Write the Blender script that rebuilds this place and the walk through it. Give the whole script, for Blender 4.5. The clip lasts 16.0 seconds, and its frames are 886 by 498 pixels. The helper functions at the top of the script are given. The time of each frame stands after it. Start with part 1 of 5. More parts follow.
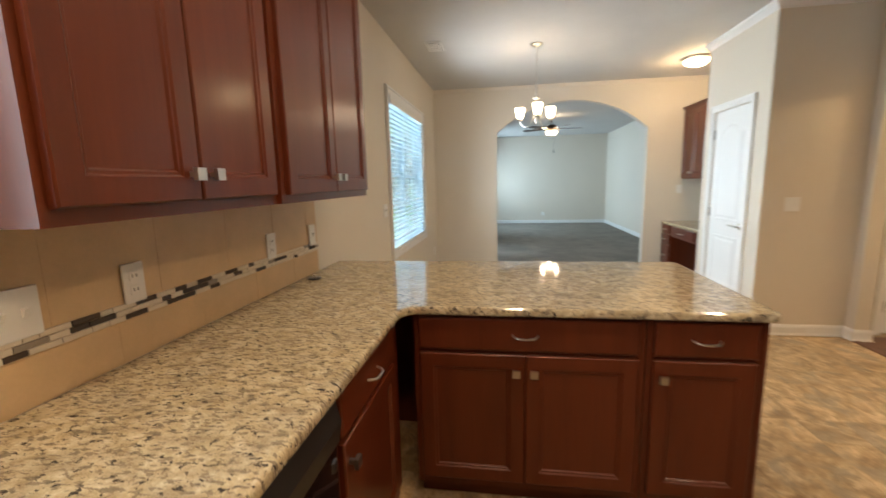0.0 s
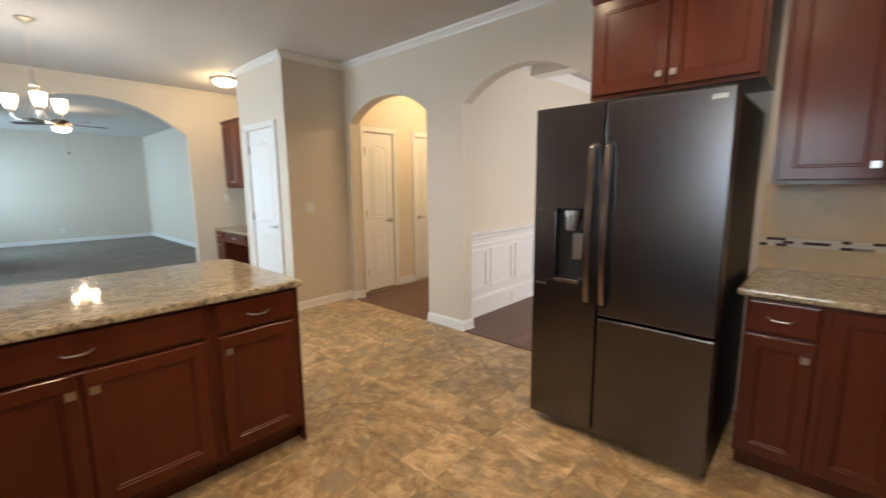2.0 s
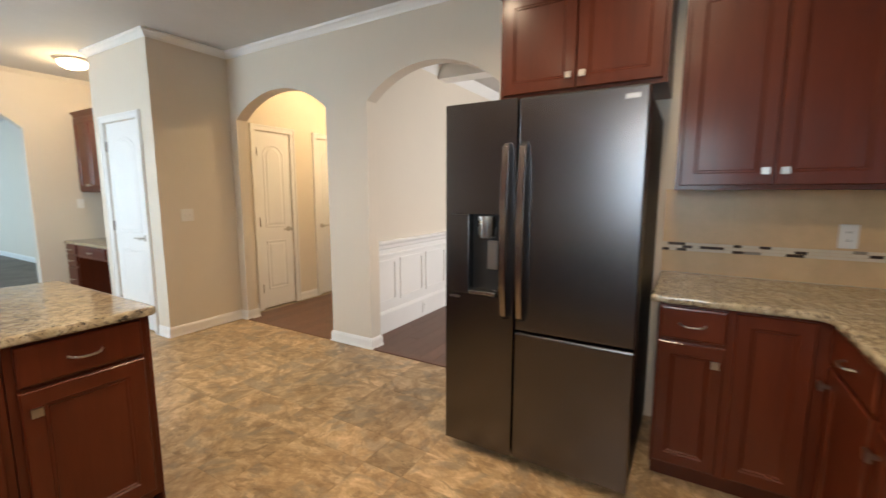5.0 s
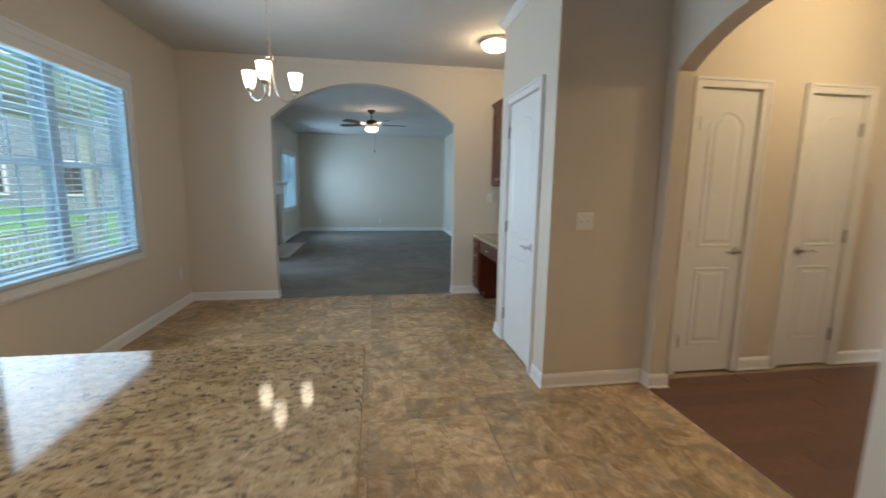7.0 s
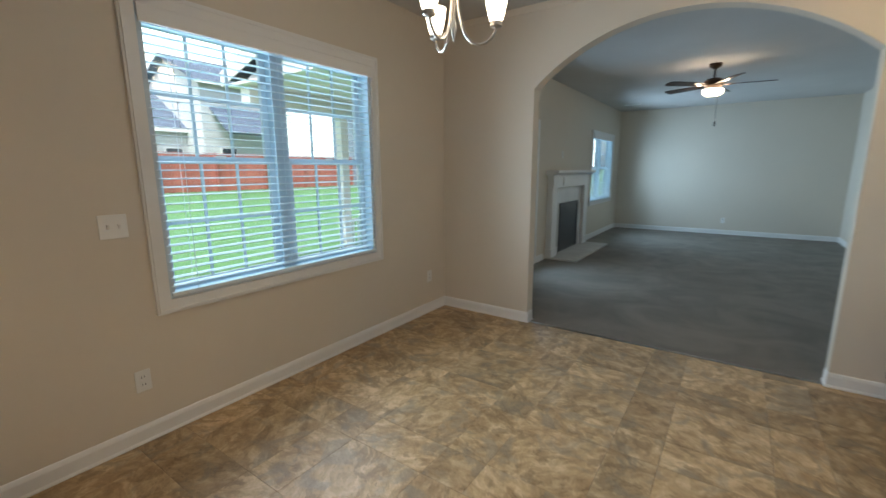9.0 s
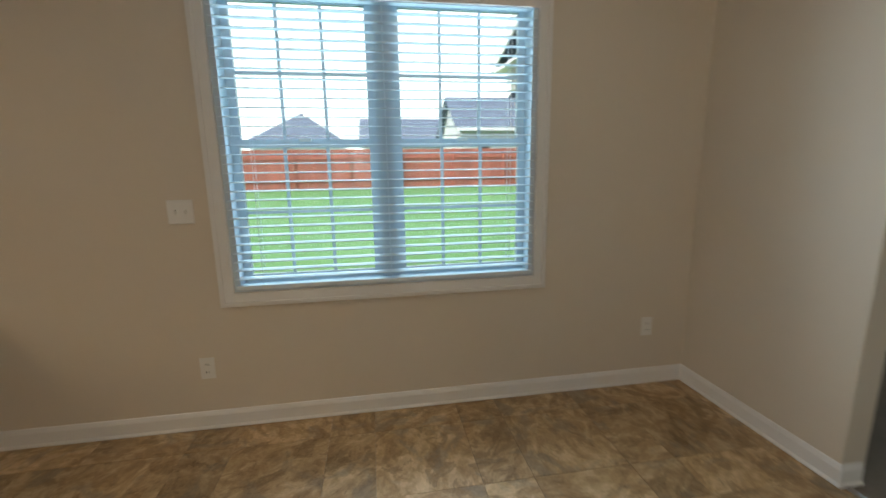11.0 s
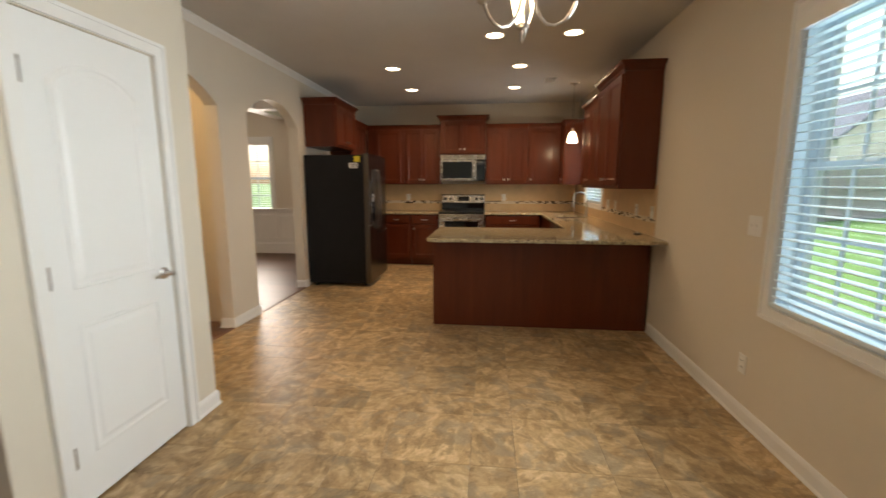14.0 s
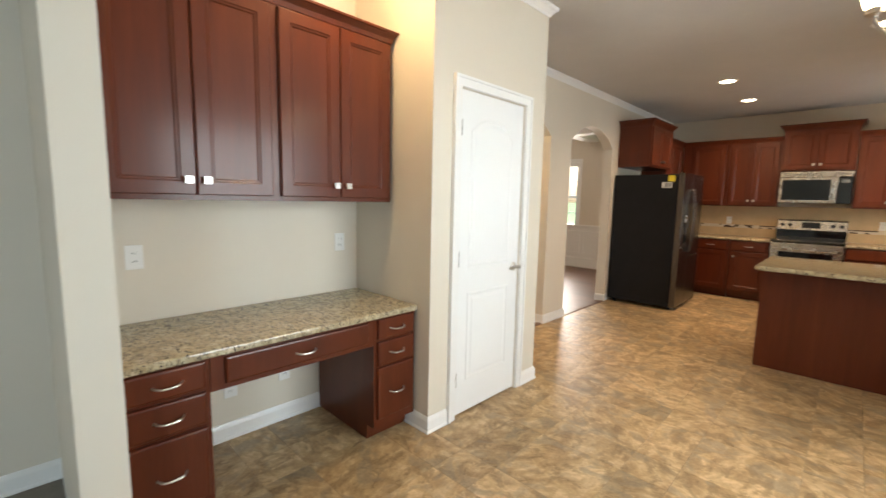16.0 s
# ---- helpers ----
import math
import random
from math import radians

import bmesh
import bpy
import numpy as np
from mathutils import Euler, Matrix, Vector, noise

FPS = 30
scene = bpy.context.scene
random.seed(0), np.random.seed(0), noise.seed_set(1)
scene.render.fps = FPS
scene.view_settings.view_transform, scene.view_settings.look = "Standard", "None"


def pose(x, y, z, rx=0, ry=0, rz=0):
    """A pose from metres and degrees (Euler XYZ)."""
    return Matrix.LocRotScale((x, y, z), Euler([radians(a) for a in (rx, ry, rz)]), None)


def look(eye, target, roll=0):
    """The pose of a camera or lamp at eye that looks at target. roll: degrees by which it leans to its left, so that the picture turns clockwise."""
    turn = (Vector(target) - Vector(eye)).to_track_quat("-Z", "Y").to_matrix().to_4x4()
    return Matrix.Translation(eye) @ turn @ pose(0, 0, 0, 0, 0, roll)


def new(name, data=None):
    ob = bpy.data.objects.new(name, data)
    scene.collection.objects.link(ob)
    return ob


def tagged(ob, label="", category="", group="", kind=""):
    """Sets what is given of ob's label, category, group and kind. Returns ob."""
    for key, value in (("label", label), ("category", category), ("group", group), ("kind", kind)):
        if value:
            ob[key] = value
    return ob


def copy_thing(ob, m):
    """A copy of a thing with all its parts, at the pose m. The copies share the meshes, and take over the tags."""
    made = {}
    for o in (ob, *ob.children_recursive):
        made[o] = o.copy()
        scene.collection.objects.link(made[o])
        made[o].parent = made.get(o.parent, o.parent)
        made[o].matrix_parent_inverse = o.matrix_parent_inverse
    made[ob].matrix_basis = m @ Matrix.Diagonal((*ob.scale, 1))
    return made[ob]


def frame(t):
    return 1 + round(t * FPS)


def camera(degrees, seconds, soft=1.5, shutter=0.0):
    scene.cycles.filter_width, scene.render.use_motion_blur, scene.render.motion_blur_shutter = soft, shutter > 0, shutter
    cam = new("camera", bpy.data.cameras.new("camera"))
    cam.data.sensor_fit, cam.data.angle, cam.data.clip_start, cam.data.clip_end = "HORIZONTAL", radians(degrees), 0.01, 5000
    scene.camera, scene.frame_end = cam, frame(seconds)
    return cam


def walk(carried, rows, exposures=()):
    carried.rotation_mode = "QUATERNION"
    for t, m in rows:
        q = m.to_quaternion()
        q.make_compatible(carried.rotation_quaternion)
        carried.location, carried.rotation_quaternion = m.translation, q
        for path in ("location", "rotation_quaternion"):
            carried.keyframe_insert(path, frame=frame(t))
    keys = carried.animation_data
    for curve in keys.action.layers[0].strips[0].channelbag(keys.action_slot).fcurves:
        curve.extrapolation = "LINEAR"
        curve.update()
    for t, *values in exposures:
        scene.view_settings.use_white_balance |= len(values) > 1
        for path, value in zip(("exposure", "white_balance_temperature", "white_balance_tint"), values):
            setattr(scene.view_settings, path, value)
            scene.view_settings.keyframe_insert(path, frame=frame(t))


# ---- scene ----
cam = camera(93.1, 16.0, shutter=0.4)
EXPOSURES = [(0.0, 2.06, 6650, 13), (1.5, 1.96, 6300, 13), (2.5, 2.10, 6550, 12), (3.2, 2.40, 6550, 12), (5.3, 2.01, 6350, 12), (6.0, 1.72, 6250, 12), (6.5, 1.48, 5950, 11), (7.0, 1.31, 5850, 10), (8.5, 1.38, 5950, 10), (11.0, 1.22, 6350, 10), (12.0, 1.40, 6750, 14), (12.5, 1.49, 7700, 17), (13.0, 1.52, 8100, 19), (14.0, 1.60, 7500, 15), (14.5, 1.88, 7700, 16), (16.0, 2.12, 7150, 14)]
PATH = [
    (0, (1.081, 0.819, 1.397), (0.782, 2.771, 1.08), -1.4),
    (0.5, (1.049, 0.641, 1.382), (1.211, 2.603, 1.025), -1.0),
    (1, (1.004, 0.576, 1.372), (1.689, 2.42, 1.014), -0.7),
    (1.5, (0.969, 0.514, 1.38), (2.075, 2.145, 1.04), -0.6),
    (2, (0.995, 0.455, 1.38), (2.447, 1.797, 1.076), -0.5),
    (2.5, (1.021, 0.403, 1.383), (2.712, 1.435, 1.113), -0.3),
    (3, (1.036, 0.365, 1.382), (2.866, 1.137, 1.149), -0.1),
    (3.2, (1.036, 0.353, 1.389), (2.901, 1.04, 1.164), 0.0),
    (5.3, (1.341, 0.754, 1.348), (2.933, 1.931, 1.064), -0.1),
    (5.5, (1.428, 0.885, 1.353), (2.882, 2.229, 1.071), -0.2),
    (6, (1.619, 1.35, 1.374), (2.751, 2.974, 1.085), -0.2),
    (6.5, (1.882, 1.76, 1.362), (2.614, 3.602, 1.096), 0.2),
    (7, (2.084, 2.173, 1.363), (2.405, 4.123, 1.062), 0.8),
    (7.5, (2.251, 2.598, 1.371), (2.14, 4.567, 1.036), 1.1),
    (8, (2.37, 2.981, 1.373), (1.868, 4.885, 1.023), 0.8),
    (8.5, (2.435, 3.381, 1.414), (1.601, 5.161, 1.044), 0.5),
    (8.7, (2.448, 3.535, 1.415), (1.492, 5.251, 1.042), 0.2),
    (10.8, (2.275, 5.247, 1.323), (0.381, 5.783, 0.966), -1.0),
    (11, (2.198, 5.417, 1.337), (0.26, 5.735, 0.959), -0.9),
    (11.5, (2.111, 5.801, 1.356), (0.202, 5.382, 0.933), -1.1),
    (12, (1.936, 6.093, 1.359), (0.371, 4.931, 0.909), -0.5),
    (12.5, (1.641, 6.29, 1.341), (0.686, 4.589, 0.898), -0.7),
    (13, (1.55, 6.545, 1.334), (1.055, 4.642, 0.966), -0.4),
    (13.5, (1.535, 6.855, 1.347), (1.354, 4.893, 1.003), -0.6),
    (14, (1.508, 7.05, 1.391), (1.72, 5.086, 1.08), -0.0),
    (14.5, (1.399, 7.218, 1.363), (2.053, 5.352, 1.061), -0.1),
    (15, (1.385, 7.313, 1.372), (2.367, 5.593, 1.096), 0.2),
    (15.5, (1.432, 7.39, 1.378), (2.642, 5.816, 1.135), 0.7),
    (16, (1.514, 7.493, 1.381), (2.902, 6.072, 1.144), 1.2),
]
walk(cam, [(t, look(eye, target, roll)) for t, eye, target, roll in PATH], EXPOSURES)

# ---- world and light ----
world = bpy.data.worlds.new("sky")
scene.world = world
world.use_nodes = True
wt = world.node_tree
sky = wt.nodes.new("ShaderNodeTexSky")
sky.sky_type = "NISHITA"
sky.sun_disc = False
sky.sun_elevation = radians(55)
sky.sun_rotation = radians(146)
sky.air_density, sky.dust_density, sky.ozone_density = 1.0, 4.0, 1.0
wt.nodes["Background"].inputs[1].default_value = 0.15
wt.links.new(sky.outputs[0], wt.nodes["Background"].inputs[0])


def lamp(name, kind, energy, colour, m, size=0.1, size_y=None, spot=None, blend=0.5, spread=140):
    """A lamp of the place, the sun, or an area lamp in place of daylight."""
    d = bpy.data.lights.new(name, kind)
    d.energy, d.color = energy, colour
    if kind == "AREA":
        d.shape = "RECTANGLE" if size_y else "DISK"
        d.size = size
        if size_y:
            d.size_y = size_y
        d.spread = radians(spread)
    elif kind == "SUN":
        d.angle = size
    else:
        d.shadow_soft_size = size
    if spot:
        d.spot_size, d.spot_blend = radians(spot), blend
    ob = new(name, d)
    ob.matrix_basis = m
    return ob


WARM = (1.0, 0.745, 0.48)
AMBER = (1.0, 0.71, 0.36)
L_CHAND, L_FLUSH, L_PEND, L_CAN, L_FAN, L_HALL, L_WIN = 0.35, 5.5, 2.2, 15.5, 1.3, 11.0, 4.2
L_BLIND = 2.4
DAY = (0.79, 0.915, 1.0)
# Area lamps added at the openings replace sky light; the dining one is boosted.
for n, m, w, h, per in (("window_daylight", pose(0.024, 5.497, 1.468, 0, -90, 0), 1.39, 1.50, 1.25), ("sink_daylight", pose(0.024, 0.76, 1.61, 0, -90, 0), 0.95, 0.84, 0.75), ("living_daylight", pose(0.024, 13.25, 1.42, 0, -90, 0), 1.28, 1.50, 2.1), ("dining_daylight", pose(6.195, -0.846, 1.475, 90, 0, 0), 0.85, 1.38, 3.8), ("patio_daylight", pose(0.075, 9.215, 1.07, 0, -90, 0), 1.62, 0.70, 1.6)):
    lamp(n, "AREA", L_WIN * per * w * h, {"dining_daylight": (1.0, 0.97, 0.93), "living_daylight": (0.56, 0.80, 1.0), "patio_daylight": (0.56, 0.80, 1.0)}.get(n, DAY), m, w, h)
# Second area lamps behind the blinds, added to brighten the slats.
for n, y, z, w, h in (("window_daylight", 5.497, 1.468, 1.50, 1.39), ("sink_daylight", 0.76, 1.61, 0.84, 0.95), ("living_daylight", 13.25, 1.42, 1.50, 1.28)):
    lamp(n, "AREA", L_BLIND * w * h, (0.50, 0.80, 1.0), pose(-0.066, y, z, 0, -90, 0), h, w)
lamp("sun", "SUN", 1.3, (1.0, 0.96, 0.90), look((6.0, -9.0, 16.0), (0, 0, 0)), radians(12))


# ---- materials ----
def nodes_of(name):
    m = bpy.data.materials.new(name)
    m.use_nodes = True
    return m, m.node_tree.nodes, m.node_tree.links, m.node_tree.nodes["Principled BSDF"]


def coords(n, l, stretch=(1, 1, 1), world_space=False, jitter=True):
    """Coordinates in metres, moved by chance from object to object."""
    mp = n.new("ShaderNodeMapping")
    mp.inputs["Scale"].default_value = stretch
    if world_space:
        g = n.new("ShaderNodeNewGeometry")
        l.new(g.outputs["Position"], mp.inputs[0])
    else:
        g = n.new("ShaderNodeTexCoord")
        l.new(g.outputs["Object"], mp.inputs[0])
        if jitter:
            oi = n.new("ShaderNodeObjectInfo")
            mul = n.new("ShaderNodeMath")
            mul.operation = "MULTIPLY"
            mul.inputs[1].default_value = 37.0
            l.new(oi.outputs["Random"], mul.inputs[0])
            l.new(mul.outputs[0], mp.inputs["Location"])
    return mp.outputs[0]


def noise_tex(n, l, vec, scale, detail=5, rough=0.55, distortion=0.0):
    t = n.new("ShaderNodeTexNoise")
    t.inputs["Scale"].default_value, t.inputs["Detail"].default_value = scale, detail
    t.inputs["Roughness"].default_value, t.inputs["Distortion"].default_value = rough, distortion
    l.new(vec, t.inputs["Vector"])
    return t.outputs[0]


def ramp(n, l, fac, stops):
    r = n.new("ShaderNodeValToRGB")
    e = r.color_ramp.elements
    while len(e) < len(stops):
        e.new(0.5)
    for k, (p, c) in zip(e, stops):
        k.position, k.color = p, (*c, 1)
    l.new(fac, r.inputs[0])
    return r.outputs[0]


def mix(n, l, fac, a, b, how="MIX"):
    m = n.new("ShaderNodeMix")
    m.data_type, m.blend_type = "RGBA", how
    for key, v in ((0, fac), (6, a), (7, b)):
        if isinstance(v, (int, float)):
            m.inputs[key].default_value = v
        elif isinstance(v, tuple):
            m.inputs[key].default_value = (*v, 1)
        else:
            l.new(v, m.inputs[key])
    return m.outputs[2]


def bump(n, l, p, height, strength, distance=0.002):
    b = n.new("ShaderNodeBump")
    b.inputs["Strength"].default_value, b.inputs["Distance"].default_value = strength, distance
    l.new(height, b.inputs["Height"])
    l.new(b.outputs[0], p.inputs["Normal"])


def simple(name, colour, rough=0.5, metal=0.0, vary=0.06, scale=6.0, relief=0.0, rscale=200.0, coat=0.0, world_space=True, spread=0.12):
    """A painted, metal or plastic surface with slight variation at two scales."""
    m, n, l, p = nodes_of(name)
    v = coords(n, l, world_space=world_space)
    big = noise_tex(n, l, v, scale, 4)
    small = noise_tex(n, l, v, scale * 14, 3)
    lo, hi = tuple(c * (1 - vary) for c in colour), tuple(min(1, c * (1 + vary)) for c in colour)
    col = ramp(n, l, big, [(0.3, lo), (0.7, hi)])
    col = mix(n, l, 0.25, col, ramp(n, l, small, [(0.3, lo), (0.7, hi)]))
    l.new(col, p.inputs["Base Color"])
    r = n.new("ShaderNodeMapRange")
    r.inputs["To Min"].default_value, r.inputs["To Max"].default_value = rough * (1 - spread), rough * (1 + spread)
    l.new(big, r.inputs[0])
    l.new(r.outputs[0], p.inputs["Roughness"])
    p.inputs["Metallic"].default_value = metal
    p.inputs["Coat Weight"].default_value = coat
    if relief:
        bump(n, l, p, noise_tex(n, l, v, rscale, 3), relief)
    return m


def cherry_wood():
    m, n, l, p = nodes_of("cherry_wood")
    v = coords(n, l, (1, 1, 0.09))
    grain = noise_tex(n, l, v, 60, 6, 0.6, 0.6)
    broad = noise_tex(n, l, v, 7, 4, 0.5, 1.0)
    col = ramp(n, l, grain, [(0.25, (0.093, 0.0172, 0.0055)), (0.55, (0.113, 0.0216, 0.0070)), (0.8, (0.132, 0.0268, 0.0088))])
    col = mix(n, l, 0.45, col, ramp(n, l, broad, [(0.3, (0.078, 0.0142, 0.0046)), (0.7, (0.143, 0.0305, 0.0098))]))
    oi = n.new("ShaderNodeObjectInfo")
    tint = ramp(n, l, oi.outputs["Random"], [(0.0, (0.80, 0.78, 0.76)), (1.0, (0.96, 0.96, 0.96))])
    l.new(mix(n, l, 1.0, col, tint, "MULTIPLY"), p.inputs["Base Color"])
    p.inputs["Roughness"].default_value = 0.40
    p.inputs["Specular IOR Level"].default_value = 0.22
    p.inputs["Coat Weight"].default_value, p.inputs["Coat Roughness"].default_value = 0.30, 0.18
    bump(n, l, p, grain, 0.03, 0.001)
    return m


def granite():
    m, n, l, p = nodes_of("granite")
    v = coords(n, l, (1, 1, 1), True)
    blotch = noise_tex(n, l, v, 26, 4, 0.65, 0.5)
    grey = noise_tex(n, l, v, 9, 3, 0.6, 0.4)
    v2 = coords(n, l, (1, 2.3, 1), True)
    v3 = coords(n, l, (0.8, 1.5, 1), True)
    fleck = noise_tex(n, l, v2, 40, 4, 0.62, 0.5)
    dark = noise_tex(n, l, v3, 52, 3, 0.6, 0.4)
    fine = noise_tex(n, l, v, 190, 2, 0.6)
    col = ramp(n, l, blotch, [(0.30, (0.370, 0.300, 0.185)), (0.48, (0.465, 0.390, 0.262)), (0.66, (0.560, 0.490, 0.360))])
    col = mix(n, l, ramp(n, l, fleck, [(0.530, (0, 0, 0)), (0.570, (0.66, 0.66, 0.66)), (0.64, (0.85, 0.85, 0.85))]), col, (0.165, 0.132, 0.098))
    col = mix(n, l, ramp(n, l, grey, [(0.50, (0, 0, 0)), (0.66, (0.35, 0.35, 0.35))]), col, (0.250, 0.215, 0.165))
    col = mix(n, l, ramp(n, l, dark, [(0.60, (0, 0, 0)), (0.635, (1, 1, 1))]), col, (0.030, 0.027, 0.028))
    col = mix(n, l, 0.16, col, ramp(n, l, fine, [(0.35, (0.14, 0.10, 0.06)), (0.65, (0.62, 0.56, 0.44))]))
    cloudy = noise_tex(n, l, v3, 17, 4, 0.6, 0.8)
    col = mix(n, l, ramp(n, l, cloudy, [(0.52, (0, 0, 0)), (0.64, (0.34, 0.34, 0.34))]), col, (0.215, 0.165, 0.105))
    deep = n.new("ShaderNodeGamma")
    deep.inputs[1].default_value = 1.25
    l.new(col, deep.inputs[0])
    l.new(mix(n, l, 1.0, deep.outputs[0], (1.27, 1.31, 1.36), "MULTIPLY"), p.inputs["Base Color"])
    p.inputs["Roughness"].default_value = 0.07
    return m


def floor_tile():
    m, n, l, p = nodes_of("stone_look_vinyl")
    v = coords(n, l, (1, 1, 1))
    oi = n.new("ShaderNodeObjectInfo")
    turn = n.new("ShaderNodeVectorRotate")
    turn.rotation_type = "Z_AXIS"
    ang = n.new("ShaderNodeMath")
    ang.operation = "MULTIPLY"
    ang.inputs[1].default_value = 6.28
    l.new(oi.outputs["Random"], ang.inputs[0])
    l.new(v, turn.inputs["Vector"])
    l.new(ang.outputs[0], turn.inputs["Angle"])
    st = n.new("ShaderNodeMapping")
    st.inputs["Scale"].default_value = (1.0, 1.5, 1.0)
    l.new(turn.outputs[0], st.inputs[0])
    warp = n.new("ShaderNodeTexNoise")
    warp.inputs["Scale"].default_value, warp.inputs["Detail"].default_value = 7.0, 4
    l.new(st.outputs[0], warp.inputs["Vector"])
    shove = n.new("ShaderNodeVectorMath")
    shove.operation = "MULTIPLY_ADD"
    shove.inputs[1].default_value = (0.10, 0.10, 0.10)
    l.new(warp.outputs["Color"], shove.inputs[0])
    l.new(st.outputs[0], shove.inputs[2])
    chips = []
    for scale in (7.5, 19.0):
        cell = n.new("ShaderNodeTexVoronoi")
        cell.inputs["Scale"].default_value = scale
        l.new(shove.outputs[0], cell.inputs["Vector"])
        tone = n.new("ShaderNodeSeparateColor")
        l.new(cell.outputs["Color"], tone.inputs[0])
        chips.append(tone.outputs[0])
    cloud = noise_tex(n, l, v, 2.6, 3, 0.55, 0.8)
    veins = noise_tex(n, l, st.outputs[0], 8.0, 6, 0.68, 0.9)
    cleft = noise_tex(n, l, shove.outputs[0], 5.5, 6, 0.66, 0.6)
    smudge = noise_tex(n, l, v, 4.6, 4, 0.6, 1.0)
    fine = noise_tex(n, l, v, 75, 3, 0.6, 0.3)
    col = ramp(n, l, cloud, [(0.34, (0.285, 0.195, 0.108)), (0.50, (0.380, 0.272, 0.158)), (0.66, (0.450, 0.345, 0.220))])
    col = mix(n, l, 0.50, col, ramp(n, l, chips[0], [(0.0, (0.190, 0.125, 0.066)), (0.35, (0.345, 0.240, 0.134)), (0.7, (0.430, 0.325, 0.205)), (1.0, (0.520, 0.415, 0.285))]))
    col = mix(n, l, 0.30, col, ramp(n, l, chips[1], [(0.0, (0.165, 0.105, 0.055)), (0.5, (0.370, 0.262, 0.150)), (1.0, (0.560, 0.455, 0.320))]))
    col = mix(n, l, 0.38, col, ramp(n, l, veins, [(0.36, (0.170, 0.108, 0.055)), (0.50, (0.370, 0.265, 0.152)), (0.62, (0.560, 0.450, 0.310))]))
    col = mix(n, l, ramp(n, l, cleft, [(0.550, (0, 0, 0)), (0.585, (0.50, 0.50, 0.50)), (0.63, (0.55, 0.55, 0.55)), (0.72, (0.15, 0.15, 0.15))]), col, (0.185, 0.124, 0.066))
    col = mix(n, l, ramp(n, l, smudge, [(0.52, (0, 0, 0)), (0.62, (0.55, 0.55, 0.55))]), col, (0.225, 0.192, 0.150))
    col = mix(n, l, 0.10, col, ramp(n, l, fine, [(0.35, (0.13, 0.09, 0.05)), (0.65, (0.55, 0.44, 0.30))]))
    shift = n.new("ShaderNodeMath")
    shift.operation = "FRACT"
    spread = n.new("ShaderNodeMath")
    spread.operation = "MULTIPLY"
    spread.inputs[1].default_value = 37.7
    l.new(oi.outputs["Random"], spread.inputs[0])
    l.new(spread.outputs[0], shift.inputs[0])
    deep = n.new("ShaderNodeGamma")
    deep.inputs[1].default_value = 1.36
    l.new(col, deep.inputs[0])
    col = deep.outputs[0]
    col = mix(n, l, 1.0, col, ramp(n, l, shift.outputs[0], [(0.0, (1.46, 1.52, 1.56)), (1.0, (2.13, 2.22, 2.29))]), "MULTIPLY")
    l.new(col, p.inputs["Base Color"])
    p.inputs["Roughness"].default_value = 0.42
    bump(n, l, p, veins, 0.10, 0.002)
    return m


def plank_wood(name, a, b, stretch, rough):
    m, n, l, p = nodes_of(name)
    v = coords(n, l, stretch)
    grain = noise_tex(n, l, v, 22, 6, 0.6, 0.8)
    col = ramp(n, l, grain, [(0.3, a), (0.7, b)])
    oi = n.new("ShaderNodeObjectInfo")
    l.new(mix(n, l, 1.0, col, ramp(n, l, oi.outputs["Random"], [(0.0, (0.72, 0.72, 0.72)), (1.0, (1.0, 1.0, 1.0))]), "MULTIPLY"), p.inputs["Base Color"])
    p.inputs["Roughness"].default_value = rough
    bump(n, l, p, grain, 0.12, 0.001)
    return m


def carpet_pile():
    m, n, l, p = nodes_of("carpet_pile")
    v = coords(n, l, (1, 1, 1), True)
    tuft = noise_tex(n, l, v, 260, 2, 0.6)
    patch = noise_tex(n, l, v, 1.6, 4, 0.6, 1.2)
    col = ramp(n, l, patch, [(0.35, (0.165, 0.145, 0.122)), (0.65, (0.260, 0.230, 0.196))])
    col = mix(n, l, 0.35, col, ramp(n, l, tuft, [(0.3, (0.10, 0.085, 0.07)), (0.7, (0.28, 0.25, 0.21))]))
    l.new(col, p.inputs["Base Color"])
    p.inputs["Roughness"].default_value = 0.95
    bump(n, l, p, tuft, 0.6, 0.006)
    return m


def grass_blades():
    m, n, l, p = nodes_of("grass")
    v = coords(n, l, (1, 1, 1), True)
    near = noise_tex(n, l, v, 9, 6, 0.7)
    wide = noise_tex(n, l, v, 0.35, 4, 0.6)
    col = ramp(n, l, near, [(0.3, (0.055, 0.150, 0.040)), (0.7, (0.110, 0.260, 0.075))])
    col = mix(n, l, 0.5, col, ramp(n, l, wide, [(0.3, (0.070, 0.185, 0.045)), (0.7, (0.110, 0.250, 0.075))]))
    l.new(col, p.inputs["Base Color"])
    p.inputs["Roughness"].default_value = 0.9
    return m


def glowing(name, colour, strength):
    m, n, l, p = nodes_of(name)
    p.inputs["Base Color"].default_value = (0.9, 0.88, 0.82, 1)
    p.inputs["Roughness"].default_value = 0.35
    p.inputs["Emission Color"].default_value = (*colour, 1)
    p.inputs["Emission Strength"].default_value = strength
    return m


def clear_glass(name, tint=(0.93, 0.97, 0.97)):
    m, n, l, p = nodes_of(name)
    p.inputs["Base Color"].default_value = (*tint, 1)
    p.inputs["Transmission Weight"].default_value = 1.0
    p.inputs["Roughness"].default_value, p.inputs["IOR"].default_value = 0.0, 1.45
    return m


